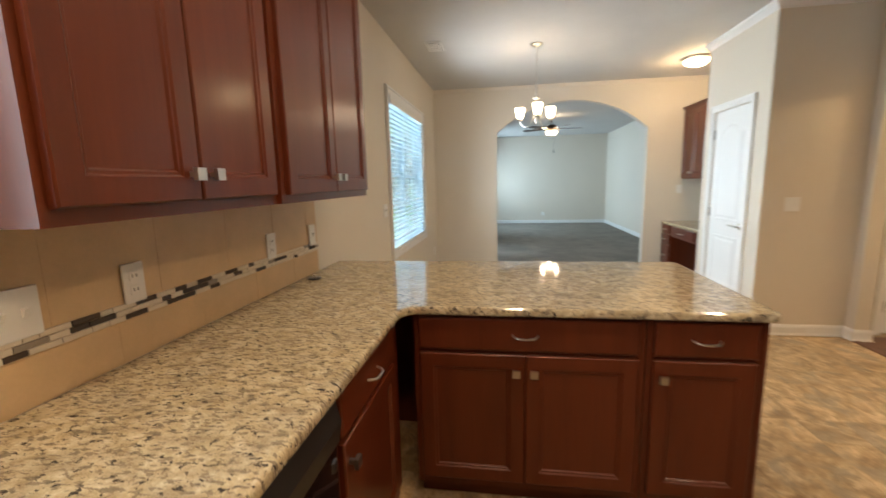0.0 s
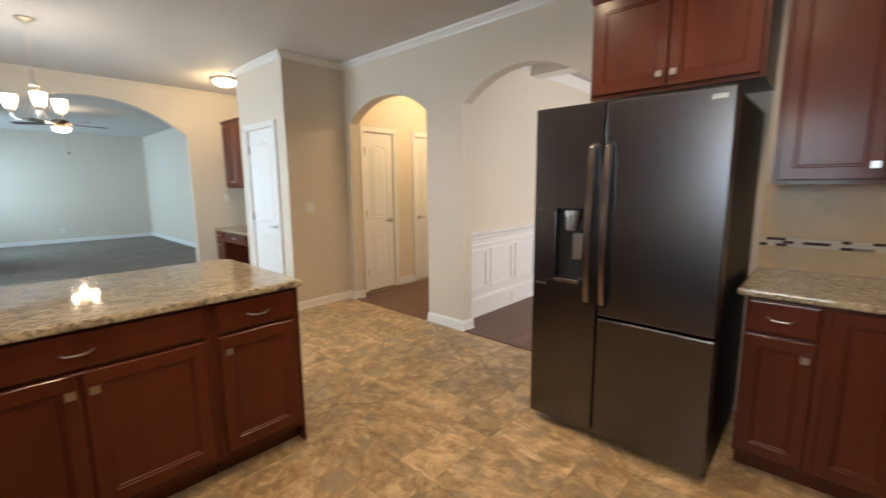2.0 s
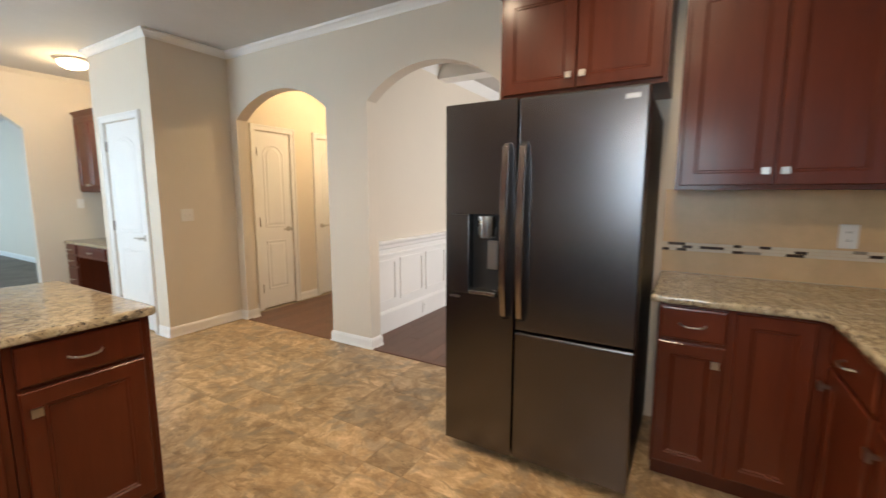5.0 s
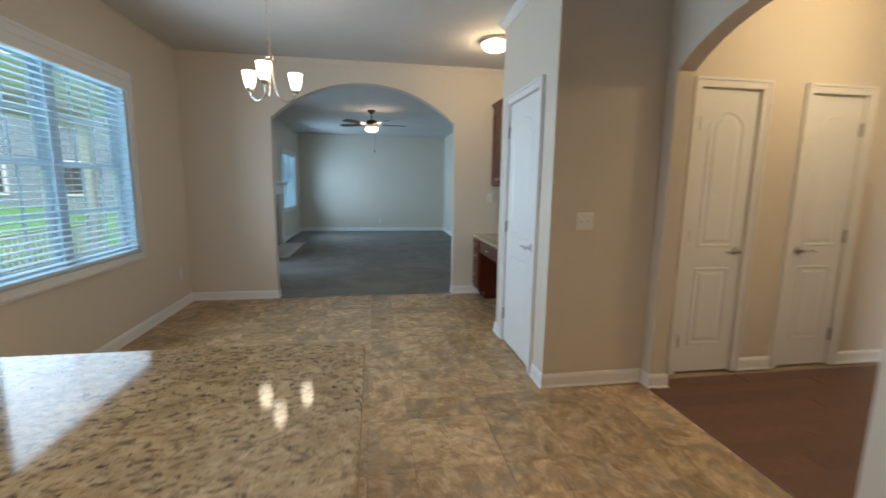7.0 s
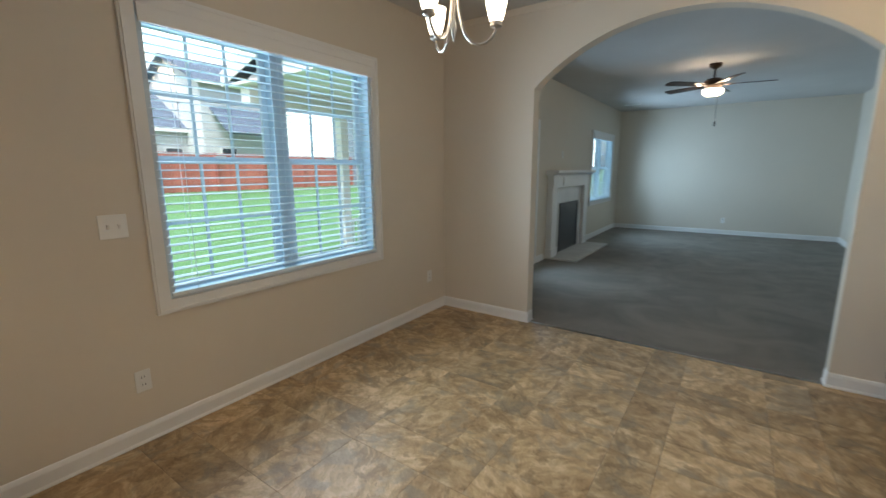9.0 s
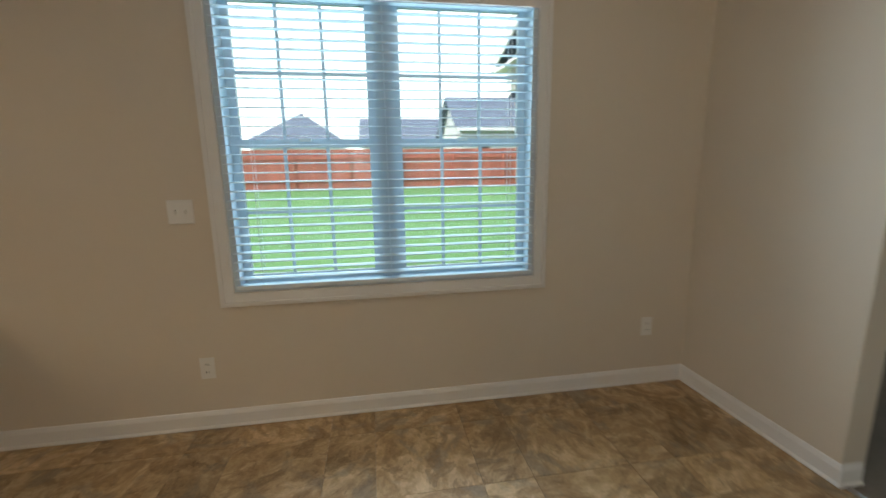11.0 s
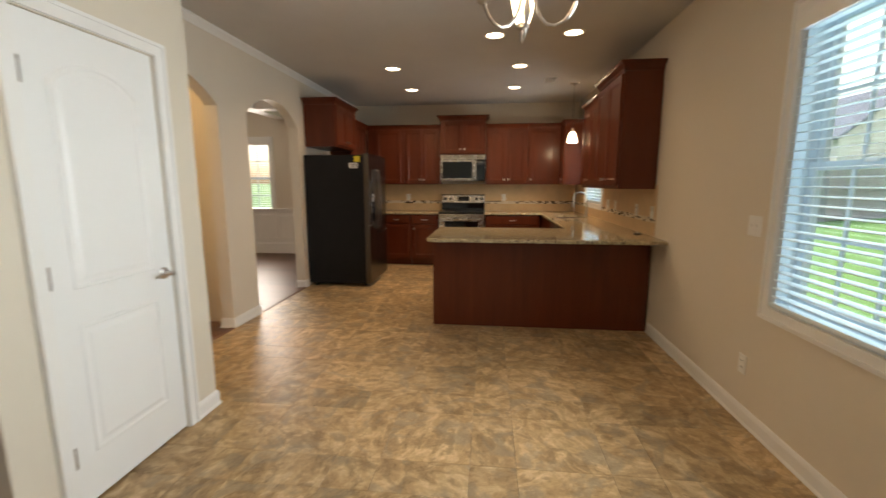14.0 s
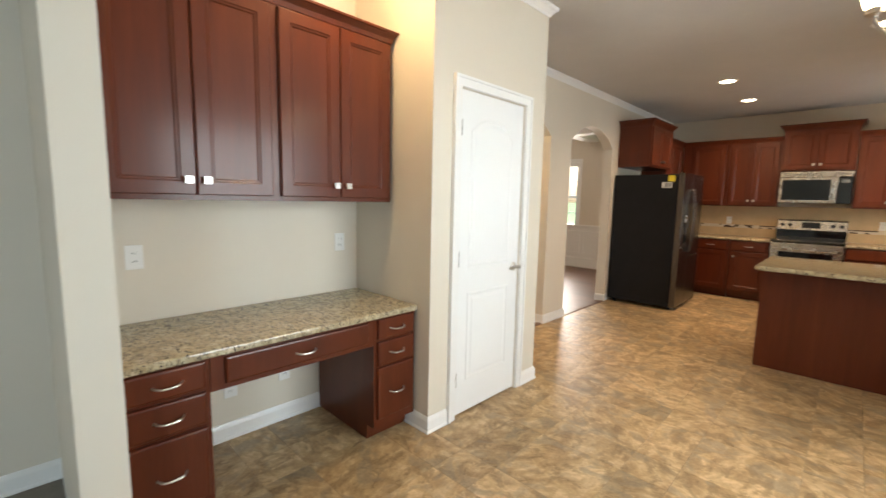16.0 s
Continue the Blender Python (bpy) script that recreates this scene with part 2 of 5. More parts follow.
CHERRY, GRANITE, TILE = cherry_wood(), granite(), floor_tile()
WALL = simple("wall_paint", (0.675, 0.607, 0.508), 0.62, 0, 0.02, 1.3, 0.10, 420)
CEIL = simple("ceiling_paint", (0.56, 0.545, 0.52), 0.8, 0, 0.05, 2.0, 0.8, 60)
TRIM = simple("white_trim_paint", (0.80, 0.79, 0.77), 0.33, 0, 0.02, 3)
DOORW = simple("white_door_paint", (0.80, 0.80, 0.79), 0.30, 0, 0.015, 3, 0.05, 90)
NICKEL = simple("brushed_nickel", (0.52, 0.495, 0.46), 0.30, 1, 0.05, 20)
STEEL = simple("stainless_steel", (0.47, 0.455, 0.43), 0.27, 1, 0.05, 12)
BLACKSTEEL = simple("black_stainless", (0.140, 0.134, 0.137), 0.27, 1, 0.012, 3, spread=0.02)
GUNMETAL = simple("dark_handle_steel", (0.42, 0.39, 0.36), 0.24, 1, 0.05, 8)
BLACKSIDE = simple("black_textured_side", (0.012, 0.012, 0.013), 0.45, 0, 0.15, 8, 0.25, 500)
BLACKSIDE.node_tree.nodes["Principled BSDF"].inputs["Specular IOR Level"].default_value = 0.18
BLACKGLASS = simple("black_ceramic_glass", (0.006, 0.006, 0.007), 0.06, 0, 0.1, 3)
BLACKPLASTIC = simple("black_plastic", (0.015, 0.015, 0.015), 0.38, 0, 0.1, 9)
PLASTIC = simple("white_plastic", (0.78, 0.77, 0.74), 0.35, 0, 0.02, 9)
# White slats and vinyl; the blue tint paints daylight into their colour.
SLAT = simple("daylight_tinted_slat", (0.76, 0.85, 0.90), 0.42, 0, 0.02, 9)
VINYL = simple("daylight_tinted_vinyl", (0.60, 0.68, 0.74), 0.35, 0, 0.02, 9)
GROUT = simple("floor_grout", (0.40, 0.33, 0.235), 0.7, 0, 0.1, 9)
SPLASH = simple("beige_wall_tile", (0.60, 0.420, 0.235), 0.36, 0, 0.10, 7, 0.06, 60)
MORTAR = simple("pale_grout", (0.62, 0.44, 0.255), 0.8, 0, 0.06, 30)
MOSAIC_DARK = simple("dark_mosaic_glass", (0.055, 0.038, 0.030), 0.18, 0, 0.3, 15)
MOSAIC_GREY = simple("grey_mosaic_stone", (0.25, 0.21, 0.165), 0.3, 0, 0.2, 15)
MOSAIC_PALE = simple("cream_mosaic_stone", (0.66, 0.58, 0.46), 0.35, 0, 0.08, 15)
OAK = plank_wood("dark_floor_plank", (0.105, 0.047, 0.027), (0.215, 0.102, 0.060), (1, 12, 1), 0.42)
CARPET = carpet_pile()
GRASS = grass_blades()
FENCE = plank_wood("red_stained_fence", (0.38, 0.115, 0.075), (0.52, 0.18, 0.12), (8, 8, 0.7), 0.85)
GREYFENCE = plank_wood("weathered_fence", (0.32, 0.33, 0.34), (0.46, 0.47, 0.48), (8, 8, 0.7), 0.9)
# Grey shingles, with the blue of distant haze put into the colour.
ROOF = simple("haze_tinted_shingles", (0.105, 0.135, 0.180), 0.9, 0, 0.2, 4, 0.5, 25)
SIDING = simple("pale_siding", (0.55, 0.56, 0.56), 0.6, 0, 0.04, 2)
GLASS = clear_glass("window_glass")
SHADE = glowing("frosted_lamp_glass", (1.0, 0.80, 0.54), 2.6)
CANGLOW = glowing("recessed_lamp_glow", (1.0, 0.84, 0.64), 4.5)
BRONZE = simple("dark_bronze", (0.07, 0.045, 0.03), 0.35, 0.8, 0.1, 9)
DARKWIN = simple("dark_house_window", (0.05, 0.06, 0.07), 0.1, 0, 0.1, 2)


# ---- mesh helpers ----
def box(bm, x0, x1, y0, y1, z0, z1):
    v = [bm.verts.new((x, y, z)) for x in (x0, x1) for y in (y0, y1) for z in (z0, z1)]
    for f in ((0, 1, 3, 2), (4, 6, 7, 5), (0, 4, 5, 1), (2, 3, 7, 6), (0, 2, 6, 4), (1, 5, 7, 3)):
        bm.faces.new([v[i] for i in f])
    return bm


def soft_box(x0, x1, y0, y1, z0, z1, r=0.003, seg=2):
    """A box with rounded edges."""
    bm = box(bmesh.new(), x0, x1, y0, y1, z0, z1)
    bmesh.ops.recalc_face_normals(bm, faces=bm.faces)
    bmesh.ops.bevel(bm, geom=list(bm.edges), offset=r, segments=seg, profile=0.5, affect="EDGES")
    return bm


def prism(bm, pts, lift):
    """Points of one flat outline, and the same outline moved by lift, joined by sides."""
    lift = Vector(lift)
    a = [bm.verts.new(p) for p in pts]
    b = [bm.verts.new(Vector(p) + lift) for p in pts]
    bm.faces.new(a)
    bm.faces.new(list(reversed(b)))
    for i in range(len(a)):
        j = (i + 1) % len(a)
        bm.faces.new((a[j], a[i], b[i], b[j]))
    return bm


def lathe(bm, profile, seg=24, centre=(0, 0, 0)):
    """A turned body round z from (radius, height) pairs."""
    rings = []
    for r, z in profile:
        rings.append([bm.verts.new((centre[0] + max(r, 1e-4) * math.cos(2 * math.pi * i / seg), centre[1] + max(r, 1e-4) * math.sin(2 * math.pi * i / seg), centre[2] + z)) for i in range(seg)])
    for a, b in zip(rings, rings[1:]):
        for i in range(seg):
            j = (i + 1) % seg
            bm.faces.new((a[i], a[j], b[j], b[i]))
    bm.faces.new(list(reversed(rings[0])))
    bm.faces.new(rings[-1])
    return bm


def tube(bm, pts, r, seg=10):
    """A round bar along points."""
    pts = [Vector(p) for p in pts]
    rings = []
    for i, p in enumerate(pts):
        d = (pts[min(i + 1, len(pts) - 1)] - pts[max(i - 1, 0)]).normalized()
        side = d.cross(Vector((0, 0, 1)))
        if side.length < 0.05:
            side = d.cross(Vector((1, 0, 0)))
        side.normalize()
        up = side.cross(d)
        rings.append([bm.verts.new(p + r * (math.cos(2 * math.pi * k / seg) * side + math.sin(2 * math.pi * k / seg) * up)) for k in range(seg)])
    for a, b in zip(rings, rings[1:]):
        for k in range(seg):
            j = (k + 1) % seg
            bm.faces.new((a[k], a[j], b[j], b[k]))
    bm.faces.new(list(reversed(rings[0])))
    bm.faces.new(rings[-1])
    return bm


def nested(bm, outline, rings):
    """A moulded panel: an outline in x and z, stepped inwards ring by ring as (inset, y), closed at the last."""
    cx = sum(p[0] for p in outline) / len(outline)
    cz = (max(p[1] for p in outline) + min(p[1] for p in outline)) / 2
    w = (max(p[0] for p in outline) - min(p[0] for p in outline)) / 2
    h = (max(p[1] for p in outline) - min(p[1] for p in outline)) / 2
    made = []
    for inset, y in rings:
        made.append([bm.verts.new((cx + (x - cx) * (w - inset) / w, y, cz + (z - cz) * (h - inset) / h)) for x, z in outline])
    for a, b in zip(made, made[1:]):
        for i in range(len(a)):
            j = (i + 1) % len(a)
            bm.faces.new((a[i], a[j], b[j], b[i]))
    bm.faces.new(made[-1])
    return bm


def slab_with_hole(x0, x1, y0, y1, z0, z1, a0, a1, c0, c1):
    """A slab across x with a rectangular hole from a0 to a1 in y and c0 to c1 in z."""
    bm = bmesh.new()
    rings = []
    for x in (x0, x1):
        rings.append([[bm.verts.new((x, y, z)) for y, z in ((p, r), (q, r), (q, s), (p, s))] for p, q, r, s in ((y0, y1, z0, z1), (a0, a1, c0, c1))])
    for k in range(4):
        j = (k + 1) % 4
        for out, inn in rings:
            bm.faces.new((out[k], out[j], inn[j], inn[k]))
        for w in (0, 1):
            bm.faces.new((rings[0][w][k], rings[0][w][j], rings[1][w][j], rings[1][w][k]))
    return bm


def rect(x0, x1, z0, z1):
    return [(x0, z0), (x1, z0), (x1, z1), (x0, z1)]


def mesh_of(name, bm, material, smooth=False):
    bmesh.ops.recalc_face_normals(bm, faces=bm.faces)
    me = bpy.data.meshes.new(name)
    bm.to_mesh(me)
    bm.free()
    me.materials.append(material)
    if smooth:
        for f in me.polygons:
            f.use_smooth = True
        me.set_sharp_from_angle(angle=radians(38))
    return me


def part(name, bm, material, parent, label="", smooth=False):
    """Links a bmesh as one mesh object under a thing or a part."""
    ob = new(name, mesh_of(name, bm, material, smooth))
    ob.parent = parent
    return tagged(ob, label)


def structure(name, bm, material, label="", category="", smooth=False):
    return tagged(new(name, mesh_of(name, bm, material, smooth)), label, category, kind="structure")


def thing(name, label, category, m, group="", kind=""):
    ob = new(name)
    ob.empty_display_size = 0.1
    ob.matrix_basis = m
    return tagged(ob, label, category, group, kind)


def arc_points(u0, u1, spring, apex, n=28):
    """An arch line from u0 to u1."""
    half, rise = (u1 - u0) / 2, apex - spring
    r = (half * half + rise * rise) / (2 * rise)
    c = (u0 + u1) / 2
    out = []
    a = math.asin(min(1, half / r))
    for i in range(n + 1):
        t = -a + 2 * a * i / n
        out.append((c + r * math.sin(t), apex - r + r * math.cos(t)))
    return out


def wall(name, axis, at, thick, u0, u1, z1, openings=(), label="beige painted plaster wall", material=None, z0=0.0):
    """A wall in the plane axis = at, of the given thickness, along u from u0 to u1. Openings: (u0, u1, z0, z1, apex or None)."""
    bm = bmesh.new()

    def block(a, b, c, d):
        if b - a > 1e-4 and d - c > 1e-4:
            if axis == "x":
                box(bm, at, at + thick, a, b, c, d)
            else:
                box(bm, a, b, at, at + thick, c, d)

    here = u0
    for a, b, c, d, apex in sorted(openings):
        block(here, a, z0, z1)
        block(a, b, z0, c)
        if apex:
            pts = arc_points(a, b, d, apex) + [(b, z1), (a, z1)]
            if axis == "x":
                prism(bm, [(at, u, z) for u, z in pts], (thick, 0, 0))
            else:
                prism(bm, [(u, at, z) for u, z in pts], (0, thick, 0))
        else:
            block(a, b, d, z1)
        here = b
    block(here, u1, z0, z1)
    return structure(name, bm, material or WALL, label, "wall")


def moulding(name, pts, profile, material, label, category, closed_ends=True):
    """A profile of (out, up) pairs swept along a plan line; it stands out to the left of the line."""
    bm = bmesh.new()
    rows = []
    P = [Vector(p) for p in pts]
    for i, p in enumerate(P):
        d0 = (P[i] - P[i - 1]).normalized() if i else None
        d1 = (P[i + 1] - P[i]).normalized() if i + 1 < len(P) else None
        n0 = Vector((-d0.y, d0.x)) if d0 else None
        n1 = Vector((-d1.y, d1.x)) if d1 else None
        if n0 and n1:
            s = n0 + n1
            nrm = s / max(0.2, s.dot(n0)) if s.length > 1e-3 else n0
        else:
            nrm = n0 or n1
        rows.append([bm.verts.new((p.x + nrm.x * o, p.y + nrm.y * o, z)) for o, z in profile])
    for a, b in zip(rows, rows[1:]):
        for k in range(len(profile)):
            j = (k + 1) % len(profile)
            bm.faces.new((a[k], b[k], b[j], a[j]))
    bm.faces.new(rows[0])
    bm.faces.new(list(reversed(rows[-1])))
    return structure(name, bm, material, label, category)


BASE = [(0.0, 0.002), (0.022, 0.002), (0.022, 0.008), (0.014, 0.018), (0.014, 0.074), (0.010, 0.086), (0.006, 0.094), (0.0, 0.097)]
CROWN = [(0.0, 2.675), (0.007, 2.675), (0.012, 2.688), (0.034, 2.712), (0.046, 2.720), (0.050, 2.7385), (0.0, 2.7385)]


def skirting(*pts):
    return moulding("baseboard", pts, BASE, TRIM, "white painted baseboard along the wall", "baseboard")


def crown(*pts):
    return moulding("trim", pts, CROWN, TRIM, "white crown moulding under the ceiling", "trim")


# ---- structure ----
H = 2.74
wall("wall_west", "x", -0.15, 0.15, -0.62, 14.85, H, [(0.30, 1.22, 1.10, 2.12, None), (4.705, 6.29, 0.732, 2.205, None), (8.76, 9.66, 0.0, 2.05, None), (12.45, 14.05, 0.75, 2.10, None)])
wall("wall_south", "y", -0.62, 0.10, 0.0, 3.94, H)
wall("wall_east", "x", 3.94, 0.12, -0.62, 7.295, H, [(1.765, 2.918, 0, 2.085, 2.31), (3.375, 4.627, 0, 2.08, 2.305)])
wall("wall_arch", "y", 7.295, 0.12, 0.0, 4.15, H, [(0.94, 3.055, 0, 2.085, 2.505)])
wall("wall_pantry_south", "y", 4.73, 0.08, 3.205, 3.94, H)
wall("wall_pantry_west", "x", 3.205, 0.08, 4.81, 5.78, H, [(4.985, 5.64, 0, 2.022, None)])
wall("wall_pantry_north", "y", 5.78, 0.08, 3.205, 3.94, H)
wall("wall_hall_north", "y", 4.80, 0.10, 4.06, 9.10, H, [(4.26, 4.72, 0, 2.035, None), (5.14, 5.60, 0, 2.035, None)])
wall("wall_dining_north", "y", 3.10, 0.12, 4.06, 9.10, H, [(6.0, 8.35, 0, 2.035, 2.235)])
wall("wall_dining_south", "y", -0.97, 0.12, 4.06, 9.10, H, [(5.73, 6.66, 0.75, 2.20, None)])
wall("wall_front", "x", 9.10, 0.14, -0.97, 4.90, H, [(3.70, 4.70, 0, 2.36, None)])
wall("wall_closet_back", "y", 5.60, 0.06, 4.06, 9.10, H)
wall("wall_living_east", "x", 4.15, 0.12, 7.295, 14.85, H)
wall("wall_living_north", "y", 14.70, 0.15, 0.0, 4.15, H)
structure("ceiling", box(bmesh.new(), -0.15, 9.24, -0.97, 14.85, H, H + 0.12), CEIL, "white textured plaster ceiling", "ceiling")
structure("floor_base", box(bmesh.new(), -0.15, 9.24, -0.97, 14.85, -0.20, -0.012), GROUT, "concrete slab under the floors", "floor")

skirting((0.94, 7.395), (0.94, 7.295), (0.0, 7.295), (0.0, 3.07))
skirting((3.94, 7.295), (3.06, 7.295), (3.06, 7.395))
skirting((3.205, 5.71), (3.205, 5.86), (3.94, 5.86), (3.94, 7.27))
skirting((4.19, 4.80), (4.06, 4.80), (4.06, 4.627), (3.94, 4.627), (3.94, 4.73), (3.205, 4.73), (3.205, 4.915))
skirting((5.07, 4.80), (4.79, 4.80))
skirting((9.10, 4.80), (5.67, 4.80))
skirting((4.06, 3.075), (4.06, 2.918), (3.94, 2.918), (3.94, 3.375), (4.06, 3.375), (4.06, 3.225))
skirting((3.94, 1.68), (3.94, 1.765), (4.06, 1.765))
skirting((0.0, 14.70), (0.0, 12.05))
skirting((4.15, 14.70), (0.0, 14.70))
skirting((4.15, 7.395), (4.15, 14.70))
skirting((0.0, 8.69), (0.0, 7.395), (0.94, 7.395))
skirting((0.0, 10.04), (0.0, 9.73))
skirting((3.06, 7.395), (4.15, 7.395))
crown((3.94, -0.52), (3.94, 4.73), (3.205, 4.73), (3.205, 5.86), (3.94, 5.86), (3.94, 7.295))
moulding("trim", [(3.94, 7.295), (0.0, 7.295)], [(0.0, 2.690), (0.006, 2.692), (0.010, 2.702), (0.024, 2.722), (0.028, 2.7385), (0.0, 2.7385)], WALL, "narrow painted cove along the arch wall", "trim")

# dining room: coffer beams, chair rail and wainscot
for y0 in (0.05, 1.55):
    structure("beam", box(bmesh.new(), 4.06, 9.10, y0, y0 + 0.22, 2.585, H - 0.002), TRIM, "white boxed ceiling beam in the dining room", "beam")
for x0 in (5.35, 7.35):
    structure("beam", box(bmesh.new(), x0, x0 + 0.22, -0.85, 3.10, 2.588, H - 0.002), TRIM, "white boxed ceiling beam in the dining room", "beam")
moulding("trim", [(9.10, 3.10), (4.06, 3.10)], [(0, 2.62), (0.07, 2.72), (0.07, 2.735), (0, 2.735)], TRIM, "white crown moulding in the dining room", "trim")


def wainscot(m, length, panels):
    """White panelled dado: a flat board, a chair rail, framed panels and a tall base, along local x, facing -y."""
    t = thing("wainscot", "white painted panelled wainscot with chair rail", "wainscot", m, "dining room wainscot", "structure")
    part("backing_board", box(bmesh.new(), 0, length, -0.006, 0.0, 0.003, 0.86), TRIM, t)
    part("chair_rail", prism(bmesh.new(), [(0, -0.006, 0.815), (0, -0.022, 0.825), (0, -0.026, 0.855), (0, -0.042, 0.875), (0, -0.042, 0.895), (0, 0.0, 0.90), (0, 0, 0.815)], (length, 0, 0)), TRIM, t)
    part("rail_bead", prism(bmesh.new(), [(0, -0.006, 0.742), (0, -0.018, 0.747), (0, -0.018, 0.767), (0, -0.006, 0.772)], (length, 0, 0)), TRIM, t)
    part("tall_baseboard", prism(bmesh.new(), [(0, -0.006, 0.003), (0, -0.024, 0.003), (0, -0.024, 0.19), (0, -0.014, 0.212), (0, -0.006, 0.218)], (length, 0, 0)), TRIM, t)
    w = length / panels
    for i in range(panels):
        x0, x1 = i * w + 0.03, (i + 1) * w - 0.03
        bm = bmesh.new()
        for a, b, c, d in ((x0, x1, 0.290, 0.318), (x0, x1, 0.682, 0.710), (x0, x0 + 0.028, 0.318, 0.682), (x1 - 0.028, x1, 0.318, 0.682)):
            box(bm, a, b, -0.020, -0.006, c, d)
        part("panel_moulding", bm, TRIM, t)
    return t


wainscot(pose(4.085, 3.10, 0), 1.912, 4)
wainscot(pose(8.355, 3.10, 0), 0.72, 2)
wainscot(pose(9.08, -0.85, 0, 0, 0, 180), 4.98, 10)
wainscot(pose(9.10, 3.07, 0, 0, 0, -90), 3.88, 8)


# ---- windows and blinds ----
def window(name, m, w, h, thick, bays, cols, rows, label, casing=0.07):
    """A double-hung window in a wall: local x across, front (room) face at y = 0 facing -y, the wall goes to y = thick."""
    t = thing(name, label, "window", m, "", "structure")
    bm = bmesh.new()
    c = casing
    for a, b, z0, z1 in ((-c, 0, -c, h + c), (w, w + c, -c, h + c), (0, w, -c, 0), (0, w, h, h + c)):
        box(bm, a, b, -0.018, 0.0, z0, z1)
    for a, b, z0, z1 in ((-c + 0.01, -c + 0.024, -c + 0.01, h + c - 0.01), (w + c - 0.024, w + c - 0.01, -c + 0.01, h + c - 0.01), (-c + 0.024, w + c - 0.024, -c + 0.01, -c + 0.024), (-c + 0.024, w + c - 0.024, h + c - 0.024, h + c - 0.01)):
        box(bm, a, b, -0.026, -0.018, z0, z1)
    part("casing", bm, TRIM, t, "white painted flat casing")
    bm = bmesh.new()
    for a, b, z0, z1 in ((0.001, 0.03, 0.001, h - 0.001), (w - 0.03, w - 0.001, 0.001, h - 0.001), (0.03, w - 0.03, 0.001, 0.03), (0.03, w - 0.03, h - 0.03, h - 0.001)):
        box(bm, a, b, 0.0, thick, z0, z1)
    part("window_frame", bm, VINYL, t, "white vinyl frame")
    bw = (w - 0.06 - 0.09 * (bays - 1)) / bays
    for i in range(bays):
        x0 = 0.03 + i * (bw + 0.09)
        x1 = x0 + bw
        if i:
            part("mullion", box(bmesh.new(), x0 - 0.09, x0, 0.055, thick, 0.03, h - 0.03), VINYL, t)
        mid = h * 0.502
        for z0, z1, y0 in ((0.03, mid + 0.02, 0.08), (mid - 0.02, h - 0.03, 0.11)):
            bm = bmesh.new()
            s = 0.04
            for a, b, c0, c1 in ((x0, x0 + s, z0, z1), (x1 - s, x1, z0, z1), (x0 + s, x1 - s, z0, z0 + s), (x0 + s, x1 - s, z1 - s, z1)):
                box(bm, a, b, y0, y0 + 0.03, c0, c1)
            gx0, gx1, gz0, gz1 = x0 + s, x1 - s, z0 + s, z1 - s
            for k in range(1, cols):
                g = gx0 + (gx1 - gx0) * k / cols
                box(bm, g - 0.008, g + 0.008, y0 + 0.008, y0 + 0.022, gz0, gz1)
            for k in range(1, rows):
                g = gz0 + (gz1 - gz0) * k / rows
                box(bm, gx0, gx1, y0 + 0.0085, y0 + 0.0215, g - 0.008, g + 0.008)
            sash = part("sash", bm, VINYL, t, "white vinyl sash with grilles")
            pane = part("pane", box(bmesh.new(), gx0 - 0.004, gx1 + 0.004, y0 + 0.013, y0 + 0.017, gz0 - 0.004, gz1 + 0.004), GLASS, sash)
            pane.visible_shadow = False
            if y0 < 0.1:
                part("sash_lock", soft_box((x0 + x1) / 2 - 0.03, (x0 + x1) / 2 + 0.03, y0 - 0.015, y0 + 0.0, z1 - 0.012, z1 + 0.006, 0.003), PLASTIC, sash)
    return t


def blind(m, w, h, tilt, pitch=0.043, group="window blinds"):
    """A venetian blind with open slats; local x across, hangs from z = 0 down, centred on y = 0."""
    t = thing("venetian_blind", "white wide-slat venetian blind, lowered with slats open", "blind", m, group)
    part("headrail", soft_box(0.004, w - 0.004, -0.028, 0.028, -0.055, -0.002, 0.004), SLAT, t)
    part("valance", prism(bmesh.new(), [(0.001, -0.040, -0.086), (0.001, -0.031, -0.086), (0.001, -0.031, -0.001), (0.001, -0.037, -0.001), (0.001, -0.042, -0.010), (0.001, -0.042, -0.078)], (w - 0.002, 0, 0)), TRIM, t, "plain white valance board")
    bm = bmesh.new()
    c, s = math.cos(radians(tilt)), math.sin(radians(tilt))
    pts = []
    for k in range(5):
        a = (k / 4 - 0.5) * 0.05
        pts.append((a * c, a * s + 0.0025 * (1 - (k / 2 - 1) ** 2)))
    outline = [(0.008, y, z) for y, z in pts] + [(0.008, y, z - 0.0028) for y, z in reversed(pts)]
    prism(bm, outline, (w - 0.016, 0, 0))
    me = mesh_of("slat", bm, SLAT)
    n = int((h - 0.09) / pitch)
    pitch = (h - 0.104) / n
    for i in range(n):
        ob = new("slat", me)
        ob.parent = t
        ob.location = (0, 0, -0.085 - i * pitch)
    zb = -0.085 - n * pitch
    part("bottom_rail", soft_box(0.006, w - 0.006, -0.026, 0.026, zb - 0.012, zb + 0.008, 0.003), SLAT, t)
    k = max(2, int(w / 0.45))
    for i in range(k):
        x = 0.14 + (w - 0.28) * i / (k - 1)
        bm = bmesh.new()
        for y in (-0.027, 0.027):
            box(bm, x - 0.0012, x + 0.0012, y - 0.0008, y + 0.0008, zb, -0.055)
        part("ladder_cord", bm, SLAT, t)
    return t


